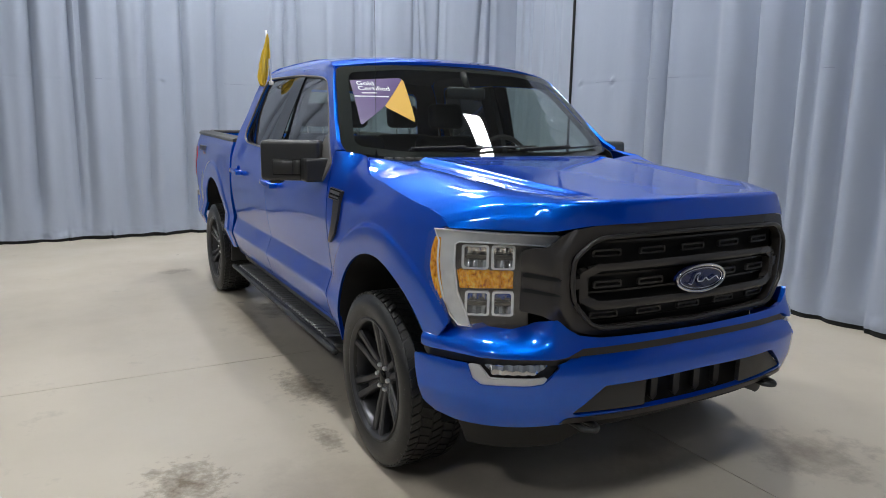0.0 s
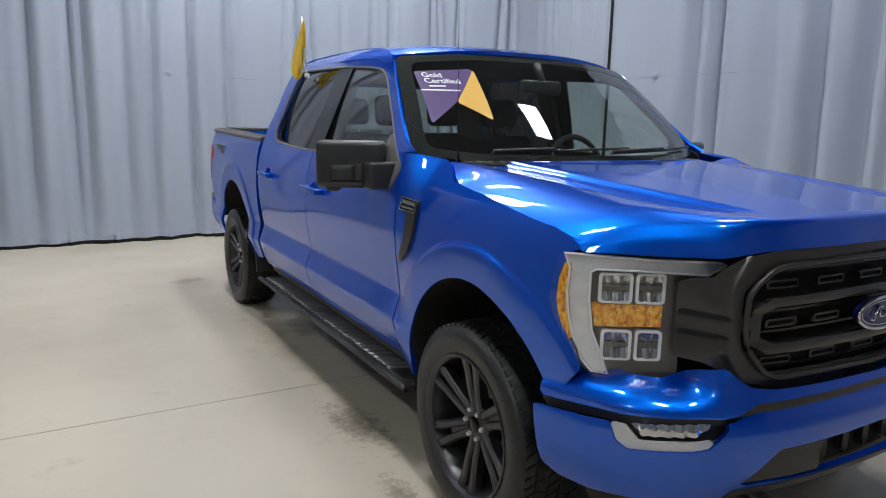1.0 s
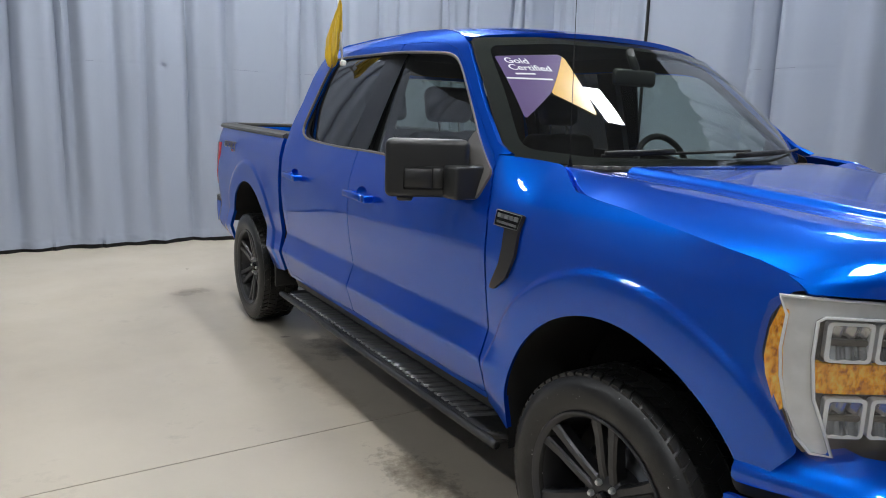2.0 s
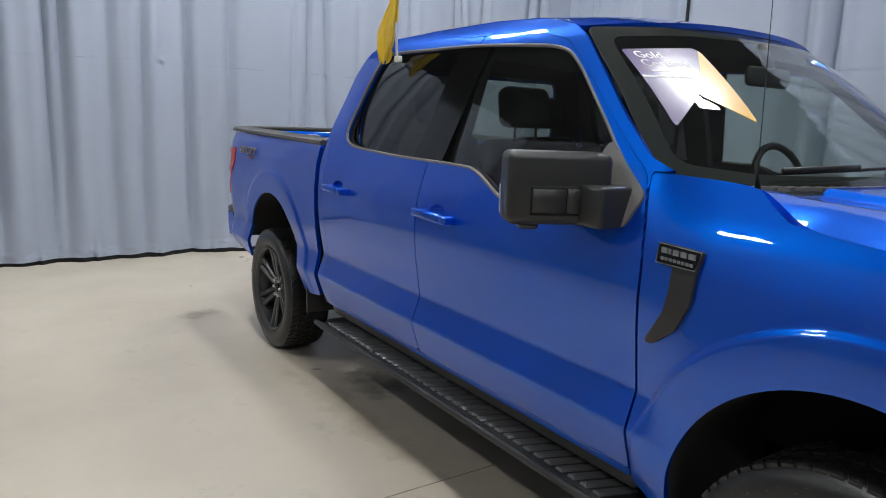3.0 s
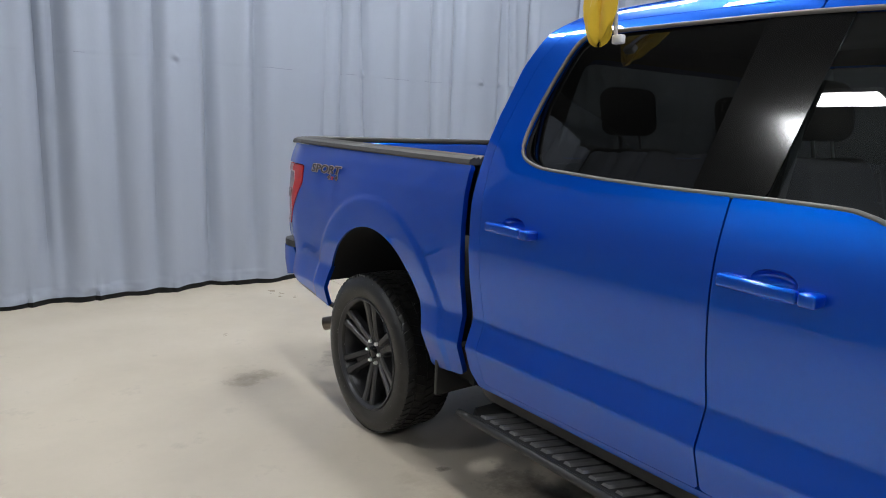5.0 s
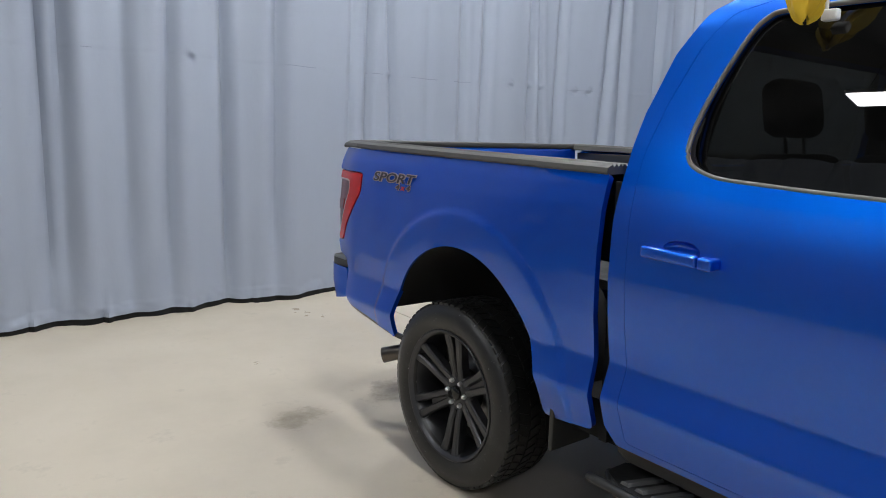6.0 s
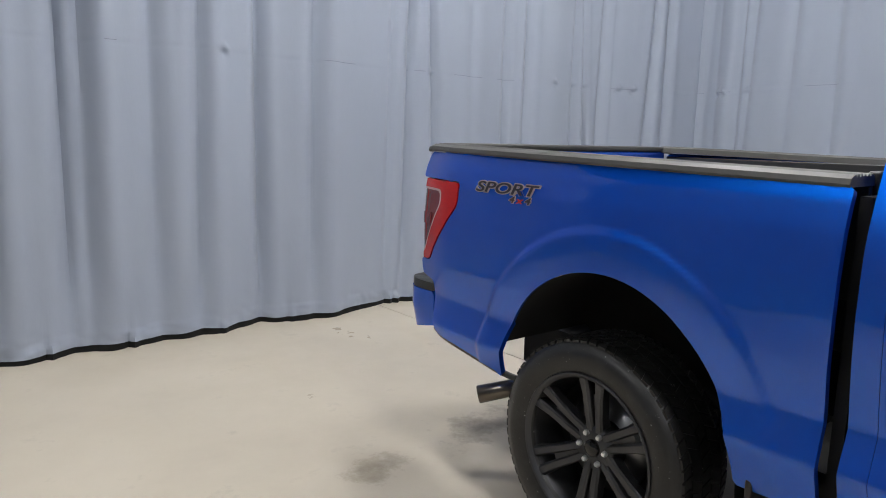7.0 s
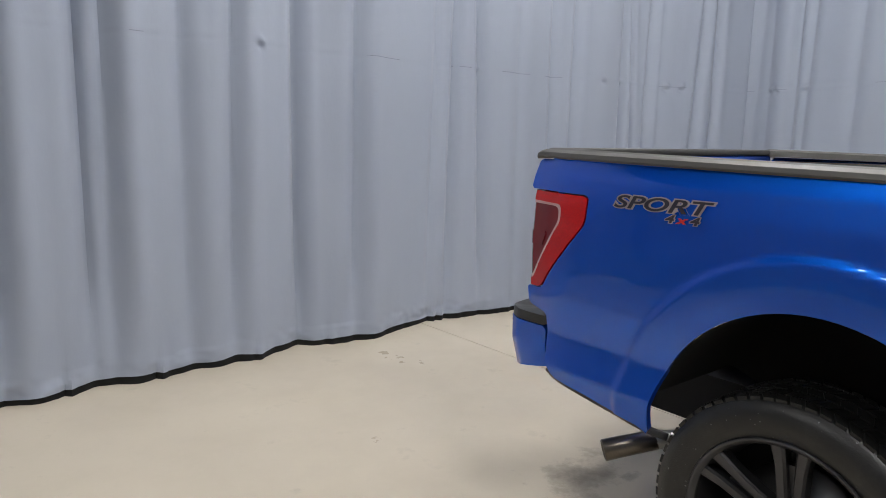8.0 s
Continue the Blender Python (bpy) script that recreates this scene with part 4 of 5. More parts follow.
INTAKE_BIG = [(x * 1.10, 0.54 + (z - 0.54) * 1.5) for x, z in INTAKE]
part("intake_back", patch(on(BUMP, INTAKE_BIG), bent(BUMP, lambda u, z: -0.085 + 0 * z), 0.03, gap=0, out=AHEAD), DARK, bumper)
for s in (-1, 1):
    pocket = [(s * x, z) for x, z in ((-0.265, 0.598), (-0.457, 0.597), (-0.583, 0.500), (-0.265, 0.490))]
    part("intake_cover", patch(on(BUMP, pocket), bent(BUMP, lambda u, z: -0.016 + 0.006 * np.round(np.sin((z - 0.49) * 120) * 0.5)), 0.006, gap=0, out=AHEAD), BLACK, bumper, "ribbed black blanking cover", 0.02)
    for k, x in enumerate((0.04, 0.16)):
        part("intake_bar", patch(on(BUMP, [(s * x, 0.605), (s * (x + 0.035), 0.605), (s * (x + 0.035), 0.475), (s * x, 0.475)]), bent(BUMP, lambda u, z: -0.062 + 0 * z), 0.02, gap=0, out=AHEAD), BLACK, bumper, thick=0.02, smooth=False)
    fog = empty("fog_lamp", (0, 0, 0), bumper)
    F = [(s * x, z) for x, z in FOG]
    part("housing", patch(on(BUMP, F), bent(BUMP, lambda u, z: LOW(z) - 0.045), 0.02, gap=-0.01, out=AHEAD), GUN, fog, "dark lamp housing")
    part("reflector", patch(on(BUMP, [(s * x, z) for x, z in ((-0.865, 0.672), (-0.668, 0.686), (-0.718, 0.646), (-0.842, 0.638))]), bent(BUMP, lambda u, z: LOW(z) - 0.032 + 0.004 * np.sin(u * 160)), 0.006, gap=0, out=AHEAD), CHROME, fog, "bright faceted reflector", 0.01)
    part("light_bar", patch(on(BUMP, [(s * x, z) for x, z in ((-0.897, 0.676), (-0.872, 0.676), (-0.846, 0.632), (-0.718, 0.640), (-0.672, 0.648), (-0.690, 0.622), (-0.732, 0.612), (-0.866, 0.602), (-0.885, 0.622))]), bent(BUMP, lambda u, z: LOW(z) - 0.008), 0.008, gap=0.001, out=AHEAD), SILVER, fog, "white light bar", 0.015)
    hook = spline([(s * 0.475, -0.78, 0.43), (s * 0.475, -0.86, 0.432), (s * 0.475, -0.905, 0.432), (s * 0.502, -0.93, 0.432), (s * 0.53, -0.905, 0.432), (s * 0.53, -0.86, 0.432), (s * 0.53, -0.78, 0.43)], 6)
    part("tow_hook", tube(hook, 0.013, 8), BLACK, bumper, "black steel tow hook")
part("skid_strip", patch(on(BUMP, mirror_loop([(0, 0.472), (-0.3, 0.476), (-0.60, 0.480), (-0.63, 0.458), (-0.3, 0.452), (0, 0.448)])), bent(BUMP, lambda u, z: 0.004 + LOW(z)), 0.012, gap=0, out=AHEAD), GUN, bumper, "grey lower trim strip", 0.02)
DAM = Mat("air_dam_black", grey(0.007), 0.6)
VAL = mirror_loop([(0, 0.452), (-0.60, 0.460), (-0.76, 0.440), (-0.94, 0.425), (-0.945, 0.41), (-0.93, 0.30), (-0.60, 0.335), (-0.45, 0.395), (0, 0.40)])
part("air_dam", patch(on(BUMP, VAL), bent(BUMP, lambda u, z: -0.085 + 0.20 * (z - 0.45)), 0.02, gap=0, out=AHEAD), DAM, bumper, "black plastic air dam", 0.012)

# grille
grille = empty("grille", (0, 0, 0), truck)
G_OUT = mirror_loop([(0, 1.205), (-0.48, 1.195), (-0.56, 1.180), (-0.605, 1.155), (-0.645, 1.112), (-0.70, 1.098), (-0.715, 1.085), (-0.715, 0.860), (-0.66, 0.852), (-0.60, 0.828), (-0.55, 0.798), (-0.48, 0.780), (0, 0.768)])
G_IN = mirror_loop([(0, 1.160), (-0.46, 1.152), (-0.505, 1.140), (-0.574, 1.078), (-0.578, 0.985), (-0.566, 0.908), (-0.497, 0.824), (-0.45, 0.808), (0, 0.800)])


def grille_bulge(u, z):
    """The surround stands proud round the opening and falls back to the wings."""
    x = np.abs(np.interp(u, GRIL[0], GRIL[1]))
    mid = np.exp(-(((z - 0.970) / 0.062) ** 4))
    ring = smooth(0.625, 0.605, x + 0.55 * np.maximum(np.abs(z - 0.985) - 0.095, 0))
    fold = 0.022 * np.clip((z - 1.02) / 0.10, 0, 1) * smooth(0.60, 0.645, x) * smooth(0.70, 0.655, x)
    return -0.012 + 0.018 * ring - 0.010 * smooth(0.60, 0.68, x) - 0.008 * mid * smooth(0.60, 0.62, x) - fold



part("surround", patch(on(GRIL, G_OUT), bent(GRIL, grille_bulge), 0.007, [on(GRIL, G_IN)], 0, AHEAD), MESHBLACK, grille, "satin black grille surround", 0.035)
g_in = [(np.interp(u, GRIL[0], GRIL[1]), np.interp(u, GRIL[0], GRIL[2]), z) for u, z in soft(on(GRIL, G_IN), 0.03, 3)]
part("inner_ring", tube([(x, y - 0.022, z) for x, y, z in g_in], 0.009, 6, True), GUN, grille, "grey inner edge of the surround")
part("back_panel", patch(on(GRIL, G_OUT), bent(GRIL, lambda u, z: -0.055 + 0 * z), 0.03, gap=0.02, out=AHEAD), DARK, grille)
LOOP_OUT = mirror_loop([(0, 1.056), (-0.47, 1.050), (-0.535, 1.018), (-0.535, 0.910), (-0.47, 0.876), (0, 0.872)])
LOOP_IN = mirror_loop([(0, 1.026), (-0.455, 1.022), (-0.502, 0.998), (-0.502, 0.930), (-0.455, 0.908), (0, 0.904)])
part("loop_bar", patch(on(GRIL, LOOP_OUT), bent(GRIL, lambda u, z: 0.004 - 8 * (np.minimum(np.abs(z - 1.040), np.abs(z - 0.889)) ** 2).clip(0, 0.0008)), 0.006, [on(GRIL, LOOP_IN)], 0, AHEAD), MESHBLACK, grille, "satin black loop-shaped grille bar", 0.03)
for s in (-1, 1):
    stub = [(s * x, z) for x, z in ((-0.60, 0.998), (-0.525, 0.996), (-0.525, 0.958), (-0.60, 0.956))]
    part("bar", patch(on(GRIL, stub), bent(GRIL, lambda u, z: -0.002 + 0 * z), 0.008, gap=0, out=AHEAD), MESHBLACK, grille, thick=0.03)
for s in (-1, 1):
    for z0, z1 in ((0.992, 1.010), (0.935, 0.950)):
        fin = [(s * x, z) for x, z in ((-0.71, z1), (-0.605, z1 - 0.010), (-0.605, z0 - 0.006), (-0.71, z0))]
        part("wing_slot", patch(on(GRIL, fin), bent(GRIL, lambda u, z: grille_bulge(u, z) + 0.004), 0.01, gap=0, out=AHEAD), DARK, grille, thick=0.004)
for z0, h, xs in ((1.086, 0.028, (-0.42, -0.21, 0, 0.21, 0.42)), (0.966, 0.028, (-0.41, -0.21, 0.21, 0.41)), (0.848, 0.026, (-0.42, -0.21, 0, 0.21, 0.42))):
    for x in xs:
        w = 0.062
        out_l = [(x - w, z0 + h / 2), (x + w, z0 + h / 2), (x + w, z0 - h / 2), (x - w, z0 - h / 2)]
        in_l = [(x - w + 0.008, z0 + h / 2 - 0.007), (x + w - 0.008, z0 + h / 2 - 0.007), (x + w - 0.008, z0 - h / 2 + 0.007), (x - w + 0.008, z0 - h / 2 + 0.007)]
        part("mesh_frame", patch(on(GRIL, out_l), bent(GRIL, lambda u, z: -0.018 + 0 * z), 0.006, [on(GRIL, in_l)], 0, AHEAD), GUN, grille, thick=0.012)
for x in np.arange(-0.54, 0.55, 0.0767):
    rib = [(x - 0.005, 1.145), (x + 0.005, 1.145), (x + 0.005, 0.815), (x - 0.005, 0.815)]
    part("mesh_rib", patch(on(GRIL, rib), bent(GRIL, lambda u, z: -0.034 + 0 * z), 0.02, gap=0, out=AHEAD), MESHBLACK, grille, thick=0.012)
for z0 in (1.125, 1.00, 0.935, 0.82):
    rib = [(-0.55, z0 + 0.004), (0.55, z0 + 0.004), (0.55, z0 - 0.004), (-0.55, z0 - 0.004)]
    part("mesh_rib", patch(on(GRIL, rib), bent(GRIL, lambda u, z: -0.036 + 0 * z), 0.006, gap=0, out=AHEAD), MESHBLACK, grille, thick=0.01)
OVAL = Mat("badge_blue", (0.004, 0.012, 0.09), 0.25, Coat_Weight=1.0)
emblem = empty("emblem", (0.006, -0.915, 0.966), grille)


def ellipse(a, b, n=40):
    return [(a * math.cos(2 * math.pi * k / n), b * math.sin(2 * math.pi * k / n)) for k in range(n)]


def flat_y(depth):
    return lambda x, z: (x, -depth + 0.35 * x * x, z)


part("plate", patch(ellipse(0.128, 0.052), flat_y(0.006), 0.01, gap=0, out=AHEAD), OVAL, emblem, "dark blue oval plate", 0.02)
part("rim", tube([(x, -0.008 + 0.35 * x * x, z) for x, z in ellipse(0.130, 0.053)], 0.006, 8, True), CHROME, emblem, "chrome oval rim")
part("inner_rim", tube([(x, -0.008 + 0.35 * x * x, z) for x, z in ellipse(0.114, 0.040)], 0.002, 6, True), CHROME, emblem, "thin chrome line")
wave = spline([(-0.080, -0.013, -0.014), (-0.062, -0.013, -0.018), (-0.050, -0.013, 0.004), (-0.040, -0.013, 0.020), (-0.018, -0.013, 0.022), (-0.030, -0.013, 0.012), (-0.030, -0.013, -0.008), (-0.005, -0.013, -0.010), (0.012, -0.013, 0.002), (0.030, -0.013, -0.010), (0.050, -0.013, -0.002), (0.070, -0.013, 0.004), (0.085, -0.013, -0.010)], 6)
part("stroke", tube(wave, 0.0035, 6), CHROME, emblem, "plain bright wavy stroke")

# headlamps
AMBER = Mat("amber_lens", (0.75, 0.26, 0.01), 0.18, Coat_Weight=1.0)
AMBER.to(AMBER.ramp(AMBER.noise(75, 4, 0.7, (1, 1, 0.6)), [(0.34, (0.42, 0.10, 0.001)), (0.50, (1.0, 0.40, 0.004)), (0.66, (1.0, 0.68, 0.10))]), "Base Color")
PALE = Mat("pale_plastic", (0.93, 0.93, 0.94), 0.22, 0.0, Coat_Weight=1.0)
GUIDE = Mat("pale_light_guide", (0.55, 0.55, 0.56), 0.2, 0.15, Coat_Weight=1.0)
GUIDE.to(GUIDE.mix(GUIDE.noise(26, 4), (0.62, 0.62, 0.63), (0.93, 0.93, 0.94)), "Base Color")
FRAME = Mat("lamp_frame", (0.86, 0.87, 0.88), 0.14, 0.25, Coat_Weight=1.0)
LAMPDARK = Mat("lamp_bezel", (0.10, 0.09, 0.082), 0.3, 0.2)
REFLECT = Mat("lamp_reflector", (0.60, 0.60, 0.60), 0.18, 0.9)
REFLECT.to(REFLECT.mix(REFLECT.noise(45, 3), (0.22, 0.22, 0.22), (0.85, 0.85, 0.86)), "Base Color")
L_OUT = [(-0.940, 1.160), (-0.948, 1.08), (-0.951, 1.0), (-0.940, 0.94), (-0.915, 0.87), (-0.885, 0.80), (-0.862, 0.772), (-0.822, 0.766), (-0.652, 0.766), (-0.660, 1.096), (-0.60, 1.096), (-0.54, 1.140), (-0.57, 1.152), (-0.72, 1.152), (-0.88, 1.162)]
L_GUIDE = [(-0.932, 1.156), (-0.921, 1.112), (-0.924, 1.034), (-0.920, 0.968), (-0.909, 0.892), (-0.890, 0.827), (-0.866, 0.788), (-0.829, 0.782), (-0.851, 0.854), (-0.871, 0.919), (-0.880, 1.018), (-0.879, 1.102), (-0.868, 1.113), (-0.717, 1.110), (-0.601, 1.104), (-0.552, 1.136), (-0.572, 1.144), (-0.718, 1.147), (-0.878, 1.155)]
for s in (-1, 1):
    side = lambda pts: on(HEAD, [(-s * x, z) for x, z in pts])
    lamp = empty("headlamp", (0, 0, 0), truck)
    part("bezel", patch(side(L_OUT), bent(HEAD, lambda u, z: -0.028 + 0 * z), 0.02, gap=-0.004, out=AHEAD), LAMPDARK, lamp, "dark grey lamp bezel", 0.02)
    part("light_guide", patch(side(L_GUIDE), bent(HEAD, lambda u, z: -0.006 + 0 * z), 0.008, gap=0, out=AHEAD), GUIDE, lamp, "pale C-shaped running light", 0.018)
    rim = [(float(np.interp(u, HEAD[0], HEAD[1])), float(np.interp(u, HEAD[0], HEAD[2])) - 0.004, z) for u, z in side(L_GUIDE)]
    part("guide_edge", tube(rim, 0.0042, 6, True), PALE, lamp, "bright moulded edge")
    part("side_marker", patch(side([(-0.928, 1.128), (-0.937, 1.077), (-0.940, 1.009), (-0.936, 0.966), (-0.926, 0.915), (-0.914, 0.882), (-0.907, 0.895), (-0.915, 0.968), (-0.919, 1.034), (-0.916, 1.122)]), bent(HEAD, lambda u, z: 0.003 + 0 * z), 0.006, gap=0, out=AHEAD), AMBER, lamp, "amber side marker", 0.016)
    part("turn_signal", patch(side([(-0.874, 1.002), (-0.698, 1.003), (-0.698, 0.934), (-0.864, 0.930)]), bent(HEAD, lambda u, z: -0.012 + 0.002 * np.abs(np.sin(u * 150)) * np.abs(np.sin(z * 140 + 2 * np.sin(u * 60)))), 0.005, gap=0, out=AHEAD), AMBER, lamp, "amber turn signal", 0.016)
    for z0, z1, sh in ((1.006, 1.102, 0), (0.824, 0.922, 0.012)):
        for x0, x1 in ((-0.860 + sh, -0.776 + sh * 0.5), (-0.769 + sh * 0.5, -0.694)):
            o = [(x0, z1), (x1, z1), (x1, z0), (x0, z0)]
            m = 0.008
            i = [(x0 + m, z1 - m), (x1 - m, z1 - m), (x1 - m, z0 + m), (x0 + m, z0 + m)]
            unit = part("lamp_unit", patch(side(soft(o, 0.012)), bent(HEAD, lambda u, z: -0.006 + 0 * z), 0.006, [side(soft(i, 0.008))], 0, AHEAD), FRAME, lamp, "clear squared lamp frame", 0.022)
            zm = (z0 + z1) / 2
            part("reflector", patch(side(i), bent(HEAD, lambda u, z, zm=zm: -0.024 + 0.42 * np.abs(z - zm) + 0.004 * np.sin(u * 190)), 0.006, gap=0, out=AHEAD), REFLECT, unit, "grey mirror reflector")
            part("bulb_bar", patch(side([(x0 + m, zm + 0.007), (x1 - m, zm + 0.007), (x1 - m, zm - 0.007), (x0 + m, zm - 0.007)]), bent(HEAD, lambda u, z: -0.010 + 0 * z), 0.004, gap=0, out=AHEAD), LAMPDARK, unit, thick=0.01)
    part("lens", patch(side(L_OUT), bent(HEAD, lambda u, z: 0.011 + 0 * z), 0.02, gap=0.002, out=AHEAD), LENS_CLEAR, lamp, "clear lamp cover")

# ---- mirrors, handles, badges ----
for s in (-1, 1):
    m = empty("wing_mirror", (s * 1.075, 0.885, 1.345), truck)
    m.rotation_euler = (0, 0, s * radians(28))
    part("head", rounded_box(-0.152, 0.152, -0.075, 0.075, -0.105, 0.108, 0.024, 4), BLACK, m, "textured black mirror housing")
    part("glass", rounded_box(-0.135, 0.135, 0.070, 0.080, -0.09, 0.092, 0.004, 1), CHROME, m, "mirror glass")
    part("signal_strip", rounded_box(s * 0.146 - 0.006, s * 0.146 + 0.006, 0.036, 0.076, -0.085, 0.005, 0.004, 2), PALE, m, "pale turn-signal strip")
    part("panel_line", rounded_box(-0.085, 0.060, -0.079, -0.070, -0.076, 0.010, 0.003, 1), DARK, m)
    part("panel", rounded_box(0.020, 0.056, -0.083, -0.070, -0.068, 0.003, 0.003, 1), BLACK, m)
    part("lamp_bump", rounded_box(-s * 0.02 + s * 0.10 - 0.03, -s * 0.02 + s * 0.10 + 0.03, -0.05, 0.03, -0.122, -0.095, 0.012, 3), BLACK, m, "black lamp housing under the mirror")
    part("panel", rounded_box(-0.081, 0.016, -0.083, -0.070, -0.068, 0.001, 0.003, 1), BLACK, m, "inset black cover")
    arm = rounded_box(min(s * 0.86, s * 1.06), max(s * 0.86, s * 1.06), 0.705, 0.81, 1.240, 1.362, 0.014, 3)
    part("arm", arm, BLACK, truck, "black mirror arm")
SAIL = [(0.655, 1.345), (0.70, 1.245), (0.90, 1.225), (1.02, 1.25), (0.90, 1.30), (0.865, 1.46), (0.84, 1.495), (0.755, 1.42)]
both("mirror_mount", patch(soft(SAIL, 0.02), inset(-0.010), 0.015, gap=0, out=OUT), GREYTRIM, "satin grey mirror mount", 0.016)


def door_handle(y0, y1, z, cup, doors):
    """A squared grip on two feet before a scooped cup; y0 is its front end."""
    cy, cz = np.mean(cup, 0)

    def bowl(y, h):
        r = np.clip(((y - cy) / CUP[0]) ** 2 + ((h - cz) / CUP[1]) ** 2, 0, 1)
        return -(body_x(y, h) - 0.030 * np.sqrt(1 - r)), y, h

    def leaning(data):
        return [(x, y, h + 0.03 * (y - y0)) for x, y, h in data[0]], data[1]

    for door, turn in zip(doors, (lambda d: d, mirrored)):
        h = empty("handle", (0, 0, 0), door)
        xb = -float(DOOR_X(z))
        part("cup", turn(patch(cup, bowl, 0.007, gap=-0.0012, out=OUT)), PAINT, h, "scooped cup behind the grip")
        part("grip", turn(leaning(rounded_box(xb - 0.050, xb - 0.026, y0 + 0.034, y1 + 0.004, z - 0.018, z + 0.017, 0.009, 3))), PAINT, h, "blue painted grip")
        part("foot", turn(leaning(rounded_box(xb - 0.030, xb + 0.006, y1 - 0.055, y1, z - 0.015, z + 0.014, 0.006))), PAINT, h)
        part("end_cap", turn(leaning(rounded_box(xb - 0.049, xb + 0.006, y0 - 0.012, y0 + 0.032, z - 0.019, z + 0.015, 0.008))), PAINT, h, "blue lock cap")


door_handle(1.555, 1.795, 1.150, FRONT_CUP, front_doors)
door_handle(2.522, 2.735, 1.166, REAR_CUP, rear_doors)

VENT = [(0.562, 1.228), (0.430, 1.219), (0.437, 1.165), (0.440, 1.08), (0.475, 1.00), (0.545, 0.945), (0.575, 0.945), (0.520, 1.04), (0.508, 1.10), (0.508, 1.166), (0.560, 1.170)]
PLATE = [(0.560, 1.225), (0.434, 1.216), (0.440, 1.168), (0.559, 1.173)]
PLATEBAR = Mat("dull_chrome", grey(0.30), 0.32, 0.8)


def raised(y0, y1, z0, z1, lean=0.0):
    """A low block standing proud of the body's side."""
    corners = [(y0, z1), (y1, z1 + lean), (y1 - 0.003, z0 + lean), (y0 - 0.003, z0)]
    vs = [(-(float(body_x(y, z)) + dx), y, z) for dx in (0.0145, 0.0185) for y, z in corners]
    return vs, [(7, 6, 5, 4), (0, 1, 5, 4), (1, 2, 6, 5), (2, 3, 7, 6), (3, 0, 4, 7)]


for turn in (lambda d: d, mirrored):
    v = part("fender_vent", turn(patch(soft(VENT, 0.006), inset(-0.012), 0.006, gap=0, out=OUT)), GUN, truck, "dark grey fender vent trim", 0.016)
    part("name_plate", turn(patch(soft(PLATE, 0.004), inset(-0.015), 0.006, gap=0.002, out=OUT)), GLOSS, v, "black plate with chrome edge", 0.004)
    edge = [(-(float(body_x(y, z)) + 0.0155), y, z) for y, z in PLATE]
    part("plate_edge", turn(tube(edge, 0.0015, 6, True)), PLATEBAR, v, "dull chrome plate edge")
    for k, (y0, w) in enumerate(((0.549, 0.017), (0.528, 0.008), (0.515, 0.018), (0.492, 0.018), (0.468, 0.020))):
        part("bar", turn(raised(y0, y0 - w, 1.201 - 0.0014 * k, 1.215 - 0.0014 * k, -0.001)), PLATEBAR, v, smooth=False)
    for k in range(8):
        part("bar", turn(raised(0.546 - k * 0.0125, 0.538 - k * 0.0125, 1.182 - 0.0008 * k, 1.190 - 0.0008 * k)), PLATEBAR, v, smooth=False)

# ---- running boards ----
BOARD = Mat("board_black", grey(0.022), 0.45)
BOARD.to(BOARD.ramp(BOARD.noise(18, 6, 0.7), [(0.3, grey(0.34)), (0.75, grey(0.6))]), "Roughness")
RIBMAT = Mat("rib_rubber", grey(0.13), 0.28)
for turn in (lambda d: d, mirrored):
    b = empty("running_board", (0, 0, 0), truck)
    top = [(-0.985, 0.62), (-0.985, 2.78), (-0.93, 2.88), (-0.82, 2.88), (-0.82, 0.56), (-0.93, 0.54)]
    part("step", turn(patch(soft(top, 0.02), lambda x, y: (x, y, 0.392 + 0 * x - 0.5 * np.clip(-0.965 - x, 0, 1)), 0.02, gap=0, out=(0, 0, 1))), BOARD, b, "black step board", 0.045)
    part("edge_rail", turn(tube(spline([(-0.90, 0.535, 0.375), (-0.975, 0.60, 0.375), (-0.988, 0.66, 0.375), (-0.988, 2.74, 0.375), (-0.975, 2.81, 0.375), (-0.91, 2.885, 0.375)], 6), 0.016, 8)), BOARD, b, "rounded black edge rail")
    ribs = []
    for k in range(37):
        y0 = 0.67 + k * 0.057
        ribs.append(([(-0.968, y0 + 0.040, 0.393), (-0.968, y0 + 0.074, 0.393), (-0.845, y0 + 0.028, 0.393), (-0.845, y0 - 0.006, 0.393),
                      (-0.966, y0 + 0.047, 0.403), (-0.966, y0 + 0.067, 0.403), (-0.847, y0 + 0.021, 0.403), (-0.847, y0 + 0.001, 0.403)],
                     [(4, 5, 6, 7), (0, 1, 5, 4), (1, 2, 6, 5), (2, 3, 7, 6), (3, 0, 4, 7)]))
    for k in range(len(ribs)):
        part("rib", turn(ribs[k]), RIBMAT, b, smooth=False)
    for y0 in (0.85, 1.75, 2.6):
        part("bracket", turn(box(-0.83, -0.55, y0, y0 + 0.06, 0.37, 0.46)), BLACK, b, smooth=False)
both("sill_cover", patch([(0.60, 0.44), (2.86, 0.44), (2.86, 0.52), (0.60, 0.52)], lambda y, z: (-(0.905 + 0.1 * (z - 0.44)), y, z), 0.04, gap=0, out=OUT), BLACK, "black plastic sill", 0.02)

